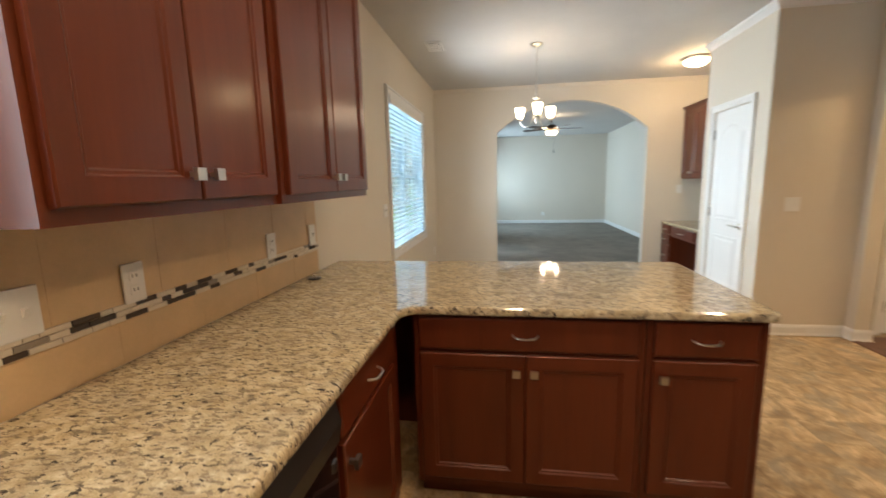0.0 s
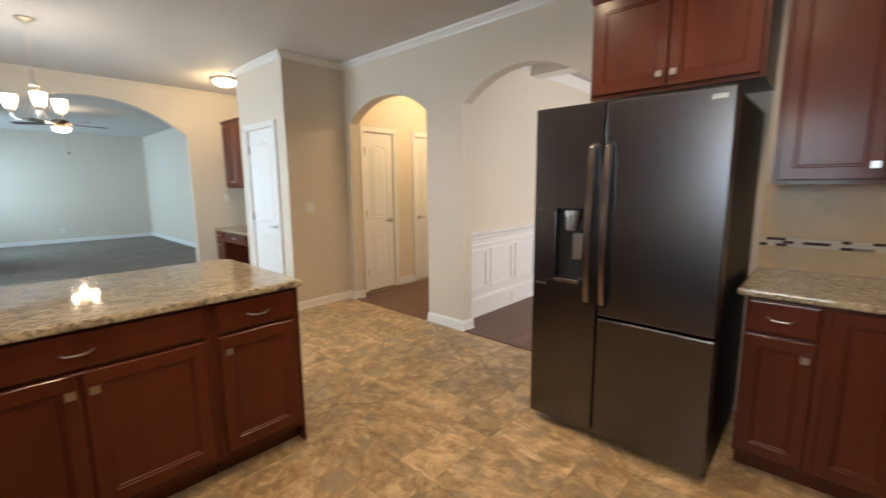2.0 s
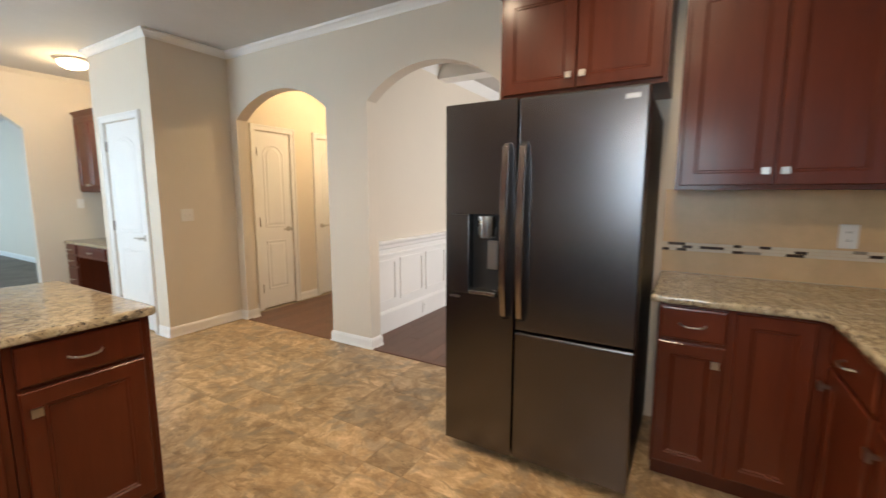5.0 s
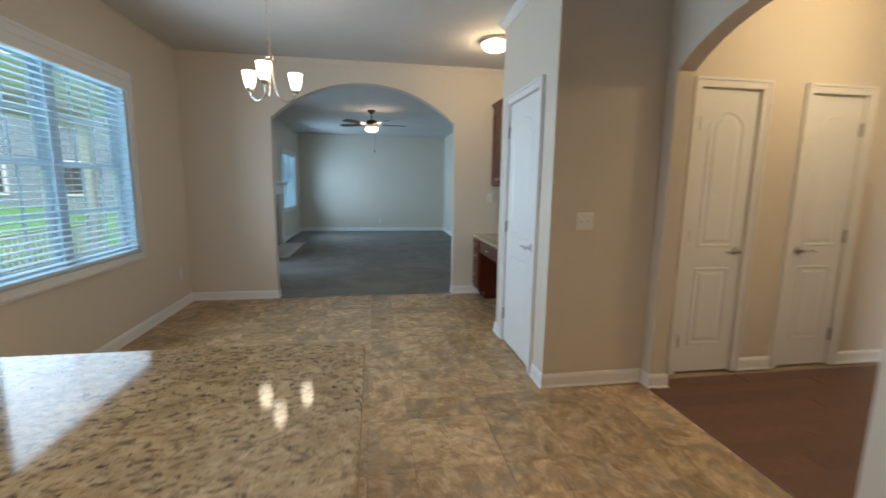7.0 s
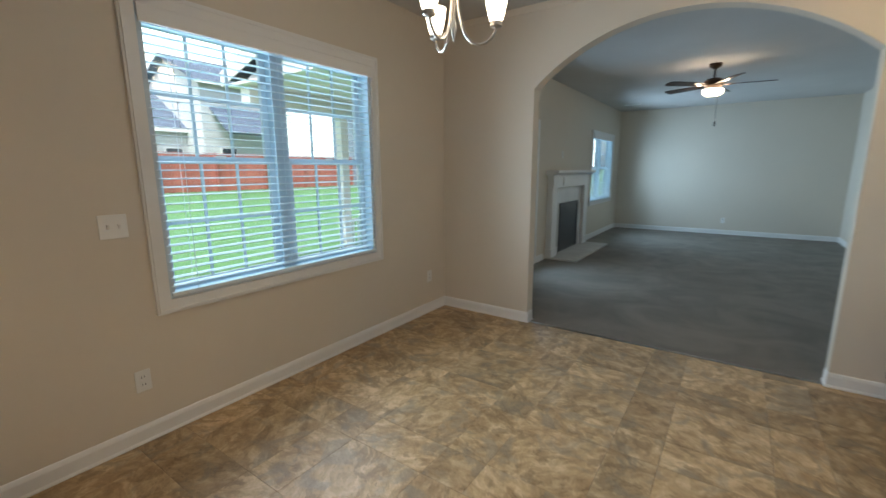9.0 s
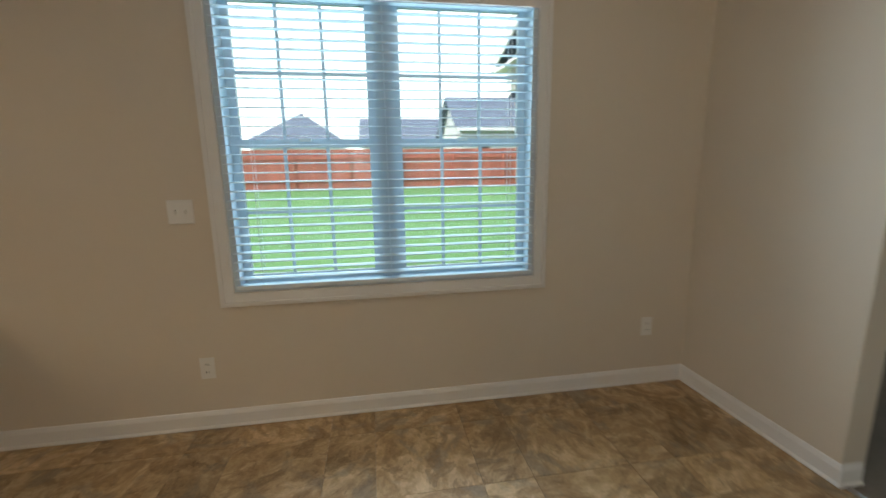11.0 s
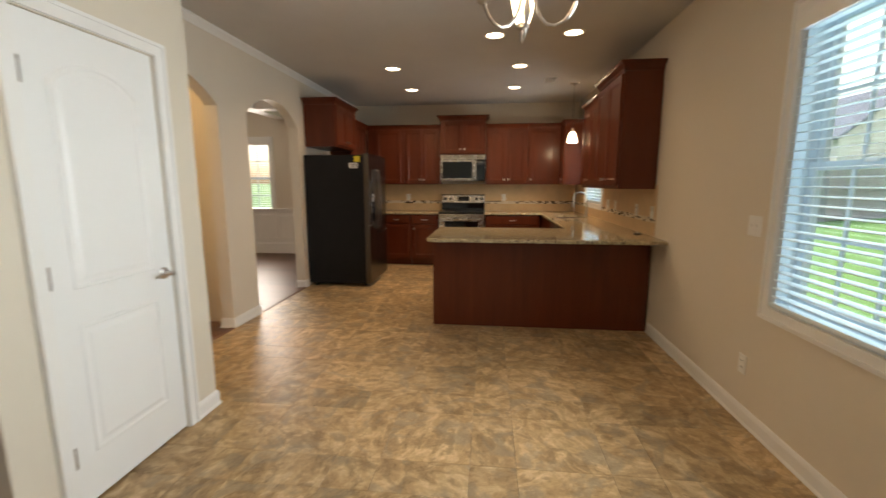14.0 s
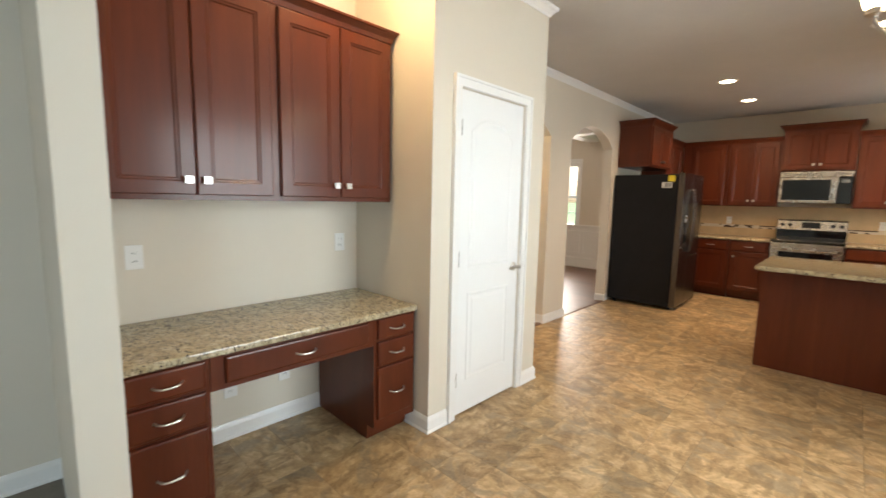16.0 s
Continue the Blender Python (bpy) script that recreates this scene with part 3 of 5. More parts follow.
window("window_1", pose(0, 4.705, 0.732, 0, 0, 90), 1.585, 1.473, 0.15, 2, 3, 2, "white twin double-hung window with grilles")
blind(pose(-0.011, 4.711, 2.203, 0, 0, 90), 1.573, 1.463, 4)
window("window_2", pose(0, 0.30, 1.10, 0, 0, 90), 0.92, 1.02, 0.15, 1, 3, 2, "white double-hung window over the sink")
blind(pose(-0.011, 0.306, 2.118, 0, 0, 90), 0.908, 1.0, 4)
window("window_3", pose(0, 12.45, 0.75, 0, 0, 90), 1.60, 1.35, 0.15, 2, 3, 2, "white living room window with grilles")
blind(pose(-0.011, 12.456, 2.098, 0, 0, 90), 1.588, 1.34, 4)
window("window_4", pose(6.66, -0.85, 0.75, 0, 0, 180), 0.93, 1.45, 0.12, 1, 3, 2, "white double-hung dining room window")
blind(pose(6.654, -0.878, 2.198, 0, 0, 180), 0.918, 1.44, 4)


# ---- doors ----
def patio_door(m, w, h):
    """A full-glass door with a blind on the leaf; local x across, room face at y = 0 facing -y."""
    t = thing("door_5", "closed white full-glass patio door onto the porch", "door", m, "", "structure")
    bm = bmesh.new()
    for a, b, z0, z1 in ((-0.065, -0.002, 0.002, h + 0.065), (w + 0.002, w + 0.065, 0.002, h + 0.065), (-0.002, w + 0.002, h + 0.002, h + 0.065)):
        box(bm, a, b, -0.018, 0.0, z0, z1)
    part("casing", bm, TRIM, t, "white moulded casing")
    bm = bmesh.new()
    for a, b, z0, z1 in ((0.02, 0.10, 0.03, h - 0.01), (w - 0.10, w - 0.02, 0.03, h - 0.01), (0.10, w - 0.10, 0.03, 0.23), (0.10, w - 0.10, h - 0.14, h - 0.01)):
        box(bm, a, b, 0.012, 0.055, z0, z1)
    leaf = part("door_leaf", bm, DOORW, t, "white door leaf round the glass")
    pane = part("pane", box(bmesh.new(), 0.096, w - 0.096, 0.030, 0.036, 0.226, h - 0.136), GLASS, leaf)
    pane.visible_shadow = False
    part("sill", box(bmesh.new(), 0.002, w - 0.002, 0.0, 0.15, 0.0035, 0.026), BRONZE, t, "dark metal threshold")
    return t


def arch_outline(x0, x1, z0, z1, rise, n=12):
    return [(x0, z0), (x1, z0)] + [(u, z) for u, z in reversed(arc_points(x0, x1, z1 - rise, z1, n))]


def panel_door(name, m, w, h, hinge_left, label, lever=True, thick=0.035):
    """A two-panel door with an arched upper panel, and its casing; local front faces -y, x across from 0 to w."""
    t = thing(name, label, "door", m, "", "structure")
    bm = bmesh.new()
    c = 0.065
    for a, b, z0, z1 in ((-c, -0.004, 0.002, h + c), (w + 0.004, w + c, 0.002, h + c), (-0.004, w + 0.004, h + 0.004, h + c)):
        box(bm, a, b, -0.018, 0.0, z0, z1)
    for a, b, z0, z1 in ((-c, -c + 0.016, 0.002, h + c), (w + c - 0.016, w + c, 0.002, h + c), (-c + 0.016, w + c - 0.016, h + c - 0.016, h + c)):
        box(bm, a, b, -0.025, -0.018, z0, z1)
    part("casing", bm, TRIM, t, "white moulded casing")
    leaf = part("door_leaf", soft_box(0.003, w - 0.003, 0.006, 0.006 + thick, 0.012, h - 0.003, 0.002), DOORW, t, "white moulded two-panel door leaf")
    s = min(0.11, w * 0.2)
    rings = [(0.0, 0.006), (0.004, 0.0015), (0.016, 0.0015), (0.022, 0.0055), (0.034, 0.0055), (0.052, 0.0005)]
    part("lower_panel", nested(bmesh.new(), rect(s, w - s, 0.22, 0.80), rings), DOORW, leaf)
    part("upper_panel", nested(bmesh.new(), arch_outline(s, w - s, 0.95, h - 0.14, 0.09), rings), DOORW, leaf)
    hx = 0.0 if hinge_left else w
    for z in (0.25, 1.02, 1.80):
        part("hinge", soft_box(hx - 0.014, hx + 0.014, -0.008, 0.006, z - 0.048, z + 0.048, 0.002), GUNMETAL, t, "satin nickel hinge")
    if lever:
        kx = w - 0.06 if hinge_left else 0.06
        d = -1 if hinge_left else 1
        hd = part("door_handle", lathe(bmesh.new(), [(0.031, 0.0), (0.031, 0.006), (0.024, 0.010), (0.012, 0.014), (0.011, 0.045), (0.014, 0.05), (0.014, 0.056), (0.0, 0.058)], 20), NICKEL, t, "satin nickel lever handle", True)
        hd.matrix_basis = pose(kx, 0.006, 0.92, 90, 0, 0)
        lv = part("lever", tube(bmesh.new(), [(0, 0.0, 0.05), (d * 0.03, 0.002, 0.052), (d * 0.07, 0.006, 0.052), (d * 0.105, -0.002, 0.050)], 0.0075, 8), NICKEL, hd, "", True)
    return t


patio_door(pose(0, 8.76, 0, 0, 0, 90), 0.90, 2.05)
blind(pose(0.026, 8.845, 1.955, 0, 0, 90), 0.73, 1.73, 24)
panel_door("door_1", pose(3.205, 5.64, 0, 0, 0, -90), 0.655, 2.022, True, "closed white two-panel pantry door with lever handle")
panel_door("door_2", pose(4.26, 4.80, 0, 0, 0, 0), 0.46, 2.035, True, "closed white two-panel hall closet door")
panel_door("door_3", pose(5.14, 4.80, 0, 0, 0, 0), 0.46, 2.035, False, "closed white two-panel hall closet door")


# ---- cabinets ----
def door_front(w, h, x, z, recessed=True):
    """A cabinet front with a moulded frame, or a slab drawer front; face towards -y."""
    out = rect(x, x + w, z, z + h)
    if recessed:
        r = min(0.055, w * 0.2)
        rings = [(0.0, 0.0), (0.0, -0.016), (0.004, -0.020), (r, -0.020), (r + 0.005, -0.0155), (r + 0.011, -0.0155), (r + 0.016, -0.010)]
    else:
        rings = [(0.0, 0.0), (0.0, -0.013), (0.003, -0.017), (0.010, -0.019)]
    return nested(bmesh.new(), out, rings)


def knob(parent, x, z, y=-0.02):
    bm = box(bmesh.new(), -0.006, 0.006, -0.018, 0.0, -0.006, 0.006)
    for a in (box(bm, -0.015, 0.015, -0.030, -0.018, -0.015, 0.015),):
        pass
    ob = part("knob", bm, NICKEL, parent, "square satin nickel knob")
    ob.location = (x, y, z)
    return ob


def pull(parent, x, z, y=-0.019, w=0.10):
    pts = []
    for i in range(13):
        u = i / 12 * 2 - 1
        pts.append((u * w / 2, -0.028 * (1 - abs(u) ** 5), -0.006 * (1 - u * u)))
    bm = tube(bmesh.new(), pts, 0.0045, 8)
    ob = part("pull", bm, NICKEL, parent, "curved satin nickel pull", True)
    ob.location = (x, y, z)
    return ob


def cabinet(name, label, m, w, h, d, fronts, z0=0.0, toe=0.0, group="", category="cabinet", crown_h=0.0, crown_sides=(True, True), crown_back=None):
    """A cabinet unit, local x across, front frame at y = 0, body back to y = d. Fronts: (kind, x, z, w, h, hardware)."""
    t = thing(name, label, category, m, group)
    bm = box(bmesh.new(), 0.001, w - 0.001, 0.0, d, z0 + toe, z0 + h)
    if toe:
        box(bm, 0.004, w - 0.004, 0.07, d, z0 + 0.003, z0 + toe)
    part("body", bm, CHERRY, t)
    for kind, x, z, fw, fh, hw in fronts:
        if kind == "door":
            p = part("door", door_front(fw, fh, x, z), CHERRY, t)
            if hw:
                side, low = hw
                knob(p, x + (0.032 if side == "l" else fw - 0.032), z + (0.062 if low else fh - 0.068))
        else:
            p = part("drawer", door_front(fw, fh, x, z, False), CHERRY, t)
            if hw:
                pull(p, x + fw / 2, z + fh / 2)
    if crown_h:
        top = z0 + h
        o = crown_h * 0.75
        prof = [(0.0, top - 0.012), (0.006, top - 0.012), (0.010, top + 0.012), (o * 0.75, top + crown_h * 0.7), (o, top + crown_h * 0.78), (o, top + crown_h), (0.0, top + crown_h)]
        l, r = crown_sides
        pts = ([(0.0, d)] if l else []) + [(0.0, 0.0), (w, 0.0)] + ([(w, d)] if r else [])
        bm = bmesh.new()
        rows = []
        P = [Vector(p) for p in pts]
        for i, p in enumerate(P):
            d0 = (P[i] - P[i - 1]).normalized() if i else None
            d1 = (P[i + 1] - P[i]).normalized() if i + 1 < len(P) else None
            n0 = Vector((d0.y, -d0.x)) if d0 else None
            n1 = Vector((d1.y, -d1.x)) if d1 else None
            nrm = (n0 + n1) / max(0.2, (n0 + n1).dot(n0)) if n0 and n1 else (n0 or n1)
            rows.append([bm.verts.new((p.x + nrm.x * a, p.y + nrm.y * a, z)) for a, z in prof])
        for a, b in zip(rows, rows[1:]):
            for k in range(len(prof)):
                j = (k + 1) % len(prof)
                bm.faces.new((a[k], b[k], b[j], a[j]))
        bm.faces.new(rows[0])
        bm.faces.new(list(reversed(rows[-1])))
        part("crown", bm, CHERRY, t, "dark cherry crown moulding")
    return t


def pair(w, z, h, low, x=0.0, gap=0.006, m=0.022):
    """Two doors side by side."""
    fw = (w - 2 * m - gap) / 2
    return [("door", x + m, z, fw, h, ("r", low)), ("door", x + m + fw + gap, z, fw, h, ("l", low))]


UP, UPH = 1.366, 0.93
# west wall uppers, facing east
cabinet("wall_cabinet", "cherry wall cabinet with two panelled doors by the sink window", pose(0.315, 1.405, 1.335, 0, 0, 90), 0.740, 0.95, 0.311, pair(0.740, 0.032, 0.895, True, m=0.02), crown_h=0.06, crown_sides=(True, False), group="kitchen wall cabinets")
cabinet("wall_cabinet", "taller cherry wall cabinet with two panelled doors at the dining end", pose(0.332, 2.147, 1.335, 0, 0, 90), 0.876, 1.04, 0.328, pair(0.876, 0.030, 0.98, True, m=0.03), crown_h=0.07, group="kitchen wall cabinets")
cabinet("wall_cabinet", "narrow cherry corner wall cabinet beside the sink window", pose(0.33, -0.185, UP, 0, 0, 90), 0.36, UPH, 0.326, [("door", 0.03, 0.02, 0.30, UPH - 0.04, ("r", True))], crown_h=0.06, crown_sides=(False, True), group="kitchen wall cabinets")
# south wall uppers, facing north
cabinet("wall_cabinet", "cherry wall cabinet with a single door in the corner", pose(0.872, -0.19, UP, 0, 0, 180), 0.538, UPH, 0.326, [("door", 0.02, 0.02, 0.46, UPH - 0.04, ("l", True))], crown_h=0.06, crown_sides=(False, False), group="kitchen wall cabinets")
cabinet("wall_cabinet", "cherry wall cabinet with two panelled doors beside the microwave", pose(1.568, -0.19, UP, 0, 0, 180), 0.694, UPH, 0.326, pair(0.694, 0.02, UPH - 0.04, True), crown_h=0.06, crown_sides=(False, False), group="kitchen wall cabinets")
cabinet("wall_cabinet", "raised cherry wall cabinet above the microwave", pose(2.336, -0.15, 1.865, 0, 0, 180), 0.766, 0.56, 0.366, pair(0.766, 0.02, 0.52, True), crown_h=0.07, group="kitchen wall cabinets")
cabinet("wall_cabinet", "cherry wall cabinet with two panelled doors beside the microwave", pose(2.96, -0.19, UP, 0, 0, 180), 0.622, UPH, 0.326, pair(0.622, 0.02, UPH - 0.04, True), crown_h=0.06, crown_sides=(False, False), group="kitchen wall cabinets")
cabinet("wall_cabinet", "cherry wall cabinet with a single door in the corner", pose(3.60, -0.19, UP, 0, 0, 180), 0.638, UPH, 0.326, [("door", 0.15, 0.02, 0.44, UPH - 0.04, ("l", True))], crown_h=0.06, crown_sides=(False, False), group="kitchen wall cabinets")
# east wall uppers, facing west
cabinet("wall_cabinet", "cherry wall cabinet with two panelled doors near the refrigerator", pose(3.61, 0.685, UP, 0, 0, -90), 0.87, UPH, 0.336, pair(0.772, 0.02, UPH - 0.04, True), crown_h=0.06, crown_sides=(False, False), group="kitchen wall cabinets")
cabinet("wall_cabinet", "raised cherry wall cabinet above the refrigerator", pose(3.52, 1.578, 1.865, 0, 0, -90), 0.84, 0.545, 0.416, pair(0.84, 0.02, 0.505, True), crown_h=0.07, group="kitchen wall cabinets")

BH = 0.865


def base_unit(name, label, m, w, fronts, d=0.60, group="kitchen base cabinets"):
    return cabinet(name, label, m, w, BH, d, fronts, 0.0, 0.10, group)


def drawer_doors(w, n, hw=True, m=0.025):
    f = [("drawer", m, 0.718, w - 2 * m, 0.138, True)]
    if n == 2:
        f += pair(w, 0.135, 0.568, False, m=m)
    else:
        f += [("door", m, 0.135, w - 2 * m, 0.568, ("l", False))]
    return f


# peninsula, doors facing south
base_unit("base_cabinet", "cherry peninsula base cabinet with one wide drawer and two doors", pose(0.70, 2.45, 0), 0.91, drawer_doors(0.91, 2))
base_unit("base_cabinet", "cherry peninsula end base cabinet with one drawer and one door", pose(1.612, 2.45, 0), 0.414, drawer_doors(0.414, 1))
tagged(structure("peninsula_back_panel", box(bmesh.new(), 0.018, 2.03, 3.0515, 3.066, 0.003, BH), CHERRY, "plain cherry veneer panel at the back of the peninsula", "panel"), kind="structure")
structure("peninsula_end_panel", box(bmesh.new(), 2.027, 2.036, 2.45, 3.051, 0.003, BH), CHERRY, "plain cherry veneer panel at the end of the peninsula", "panel")
# west run, facing east
base_unit("base_cabinet", "cherry base cabinet with drawer and door next to the dishwasher", pose(0.63, 1.765, 0, 0, 0, 90), 0.66, [("drawer", 0.03, 0.718, 0.52, 0.138, True), ("door", 0.03, 0.135, 0.52, 0.568, ("l", False))], d=0.61)
base_unit("base_cabinet", "cherry sink base cabinet with false front and two doors", pose(0.63, 0.24, 0, 0, 0, 90), 0.91, [("drawer", 0.025, 0.718, 0.86, 0.138, False)] + pair(0.91, 0.135, 0.568, False), d=0.61)
base_unit("base_cabinet", "plain cherry blind corner base cabinet under the counter", pose(0.63, -0.50, 0, 0, 0, 90), 0.73, [], d=0.61)
# south run, facing north
base_unit("base_cabinet", "cherry base cabinet with one drawer and two doors beside the range", pose(1.565, 0.10, 0, 0, 0, 180), 0.90, drawer_doors(0.90, 2), d=0.61)
base_unit("base_cabinet", "narrow cherry base cabinet with drawer and door beside the range", pose(2.80, 0.10, 0, 0, 0, 180), 0.465, drawer_doors(0.465, 1), d=0.61)
base_unit("base_cabinet", "cherry corner base cabinet with one drawer and one door", pose(3.29, 0.10, 0, 0, 0, 180), 0.485, drawer_doors(0.485, 1), d=0.61)
# east run, facing west
base_unit("base_cabinet", "cherry base cabinet with drawer and doors beside the refrigerator", pose(3.31, 0.70, 0, 0, 0, -90), 0.60, [("drawer", 0.010, 0.712, 0.248, 0.144, True), ("door", 0.010, 0.120, 0.248, 0.575, ("r", False)), ("door", 0.29, 0.120, 0.255, 0.736, None)], d=0.63)


def counter(name, label, pts, z=0.905, t=0.035, r=0.012, group=""):
    """A worktop slab with an eased edge from an outline, counter-clockwise."""
    bm = prism(bmesh.new(), [(x, y, z - t) for x, y in pts], (0, 0, t))
    bmesh.ops.recalc_face_normals(bm, faces=bm.faces)
    edges = [e for e in bm.edges if abs(e.verts[0].co.z - e.verts[1].co.z) < 1e-5 and max(v.co.x for v in e.verts) > 0.56]
    bmesh.ops.bevel(bm, geom=edges, offset=r, segments=3, profile=0.5, affect="EDGES")
    ob = new(name, mesh_of(name, bm, GRANITE))
    return tagged(ob, label, "countertop", group)


SINK_CUT = [(0.006, 0.72), (0.14, 0.72), (0.14, 1.015), (0.55, 1.015), (0.55, 0.405), (0.14, 0.405), (0.14, 0.7195), (0.006, 0.7195)]


def rounded(pts, radii, n=8):
    """An outline whose corners are rounded, each with its own radius."""
    out = []
    P = [Vector(p) for p in pts]
    for i, p in enumerate(P):
        r = radii[i]
        if r <= 0:
            out.append((p.x, p.y))
            continue
        a, b = (P[i - 1] - p).normalized(), (P[(i + 1) % len(P)] - p).normalized()
        half = a.angle(b) / 2
        dist = r / math.tan(half)
        c = p + (a + b).normalized() * (r / math.sin(half))
        s, e = p + a * dist, p + b * dist
        a0, a1 = math.atan2(s.y - c.y, s.x - c.x), math.atan2(e.y - c.y, e.x - c.x)
        da = (a1 - a0 + math.pi) % (2 * math.pi) - math.pi
        out += [(c.x + r * math.cos(a0 + da * k / n), c.y + r * math.sin(a0 + da * k / n)) for k in range(n + 1)]
    return out


counter("countertop", "speckled beige granite worktop on the sink run and the peninsula", SINK_CUT + rounded([(0.006, -0.51), (1.566, -0.51), (1.566, 0.135), (0.67, 0.135), (0.67, 2.405), (2.055, 2.405), (2.055, 3.39), (0.006, 3.39)], [0, 0, 0, 0.04, 0.07, 0.03, 0.05, 0]))
counter("countertop", "speckled beige granite worktop in the corner by the range", rounded([(2.336, -0.51), (3.94, -0.51), (3.94, 0.735), (3.27, 0.735), (3.27, 0.135), (2.336, 0.135)], [0, 0, 0, 0.02, 0.05, 0]))

# ---- desk niche ----
def pedestal(m, w, label):
    return cabinet("desk_pedestal", label, m, w, 0.724, 0.60, [("drawer", 0.02, 0.606, w - 0.04, 0.112, True), ("drawer", 0.02, 0.458, w - 0.04, 0.132, True), ("drawer", 0.02, 0.142, w - 0.04, 0.300, True)], 0.0, 0.09, "desk pedestals", "desk cabinet")


pedestal(pose(3.325, 6.165, 0, 0, 0, -90), 0.295, "cherry three-drawer desk pedestal beside the pantry wall")
pedestal(pose(3.325, 7.285, 0, 0, 0, -90), 0.305, "cherry three-drawer desk pedestal beside the arch wall")
apron = thing("desk_drawer_unit", "cherry pencil drawer between the desk pedestals", "desk drawer", pose(3.325, 6.978, 0, 0, 0, -90))
part("body", box(bmesh.new(), 0.0, 0.812, 0.0, 0.45, 0.575, 0.724), CHERRY, apron)
drawer = part("drawer", door_front(0.715, 0.115, 0.055, 0.600, False), CHERRY, apron)
pull(drawer, 0.408, 0.655)
counter("countertop", "speckled beige granite desk top in the niche", rounded([(3.30, 5.866), (3.934, 5.866), (3.934, 7.289), (3.30, 7.289)], [0.01, 0, 0, 0.01]), 0.761, 0.035, 0.010)
cabinet("wall_cabinet", "cherry wall cabinet with two panelled doors above the desk", pose(3.535, 6.592, 1.355, 0, 0, -90), 0.70, 0.92, 0.40, pair(0.70, 0.022, 0.875, True), crown_h=0.05, crown_sides=(False, True), group="desk wall cabinets")
cabinet("wall_cabinet", "cherry wall cabinet with two panelled doors above the desk", pose(3.535, 7.29, 1.355, 0, 0, -90), 0.70, 0.92, 0.40, pair(0.70, 0.022, 0.875, True), crown_h=0.05, crown_sides=(False, False), group="desk wall cabinets")


# ---- appliances ----
fridge = thing("refrigerator", "black stainless side-by-side refrigerator with ice dispenser", "refrigerator", pose(0, 0, 0))
FX, FXB, Y0, YM, Y1 = 3.06, 3.125, 0.765, 1.296, 1.665
part("body", soft_box(3.135, 3.925, Y0 + 0.005, Y1 - 0.005, 0.045, 1.750, 0.006), BLACKSIDE, fridge, "black textured side walls")
part("door", soft_box(FX, FXB, Y0, YM - 0.004, 0.705, 1.768, 0.010, 3), BLACKSTEEL, fridge, "black stainless refrigerator door")
part("drawer_door", soft_box(FX, FXB, Y0, YM - 0.004, 0.052, 0.694, 0.010, 3), BLACKSTEEL, fridge, "black stainless lower door")
bm = slab_with_hole(FX, FXB, YM + 0.004, Y1, 0.052, 1.768, 1.375, 1.640, 0.850, 1.250)
freezer = part("freezer_door", bm, BLACKSTEEL, fridge, "black stainless freezer door with dispenser opening")
part("dispenser_cavity", box(bmesh.new(), FX + 0.050, FXB, 1.375, 1.640, 0.850, 1.250), BLACKPLASTIC, freezer, "black dispenser recess")
part("control_panel", soft_box(FX - 0.004, FX + 0.05, 1.535, 1.638, 0.852, 1.248, 0.004), BLACKSTEEL, freezer, "glossy control panel")
part("dispenser_spout", lathe(bmesh.new(), [(0.040, 0.0), (0.044, 0.05), (0.047, 0.09), (0.047, 0.105)], 20, (FX + 0.03, 1.452, 1.135)), STEEL, freezer, "chrome dispenser spout", True)
part("paddle", soft_box(FX + 0.030, FX + 0.048, 1.40, 1.45, 0.98, 1.12, 0.004), NICKEL, freezer)
part("drip_tray", soft_box(FX - 0.012, FX + 0.05, 1.39, 1.53, 0.856, 0.875, 0.004), STEEL, freezer, "steel drip tray")
for y in (1.258, 1.337):
    pts = [(FX - 0.002, y, 0.755), (FX - 0.030, y, 0.775), (FX - 0.050, y, 0.95), (FX - 0.058, y, 1.16), (FX - 0.050, y, 1.38), (FX - 0.030, y, 1.555), (FX - 0.002, y, 1.575)]
    bm = bmesh.new()
    rows = []
    for (x, yy, z) in pts:
        rows.append([bm.verts.new((x + a, yy + b, z)) for a, b in ((-0.009, -0.012), (-0.006, -0.015), (0.009, -0.015), (0.009, 0.015), (-0.006, 0.015), (-0.009, 0.012))])
    for a, b in zip(rows, rows[1:]):
        for k in range(6):
            bm.faces.new((a[k], a[(k + 1) % 6], b[(k + 1) % 6], b[k]))
    bm.faces.new(rows[0])
    bm.faces.new(list(reversed(rows[-1])))
    part("handle", bm, GUNMETAL, fridge, "curved dark steel handle", True)
part("badge", soft_box(FX - 0.002, FX + 0.001, 0.80, 0.855, 1.715, 1.735, 0.0008), STEEL, fridge, "small pale maker's badge")
part("name_strip", box(bmesh.new(), FX - 0.0015, FX + 0.001, 1.585, 1.645, 0.826, 0.838), STEEL, fridge)
part("energy_sticker", box(bmesh.new(), 3.17, 3.25, 1.6605, 1.6615, 1.66, 1.735), simple("yellow_sticker", (0.75, 0.60, 0.04), 0.5), fridge, "yellow energy sticker")
part("white_sticker", box(bmesh.new(), 3.20, 3.32, 1.6605, 1.6612, 1.58, 1.65), PLASTIC, fridge, "white label with printed bars")
for k in range(4):
    part("print_bar", box(bmesh.new(), 3.21, 3.30 - 0.012 * (k % 2), 1.6613, 1.6617, 1.592 + k * 0.013, 1.598 + k * 0.013), BLACKPLASTIC, fridge)
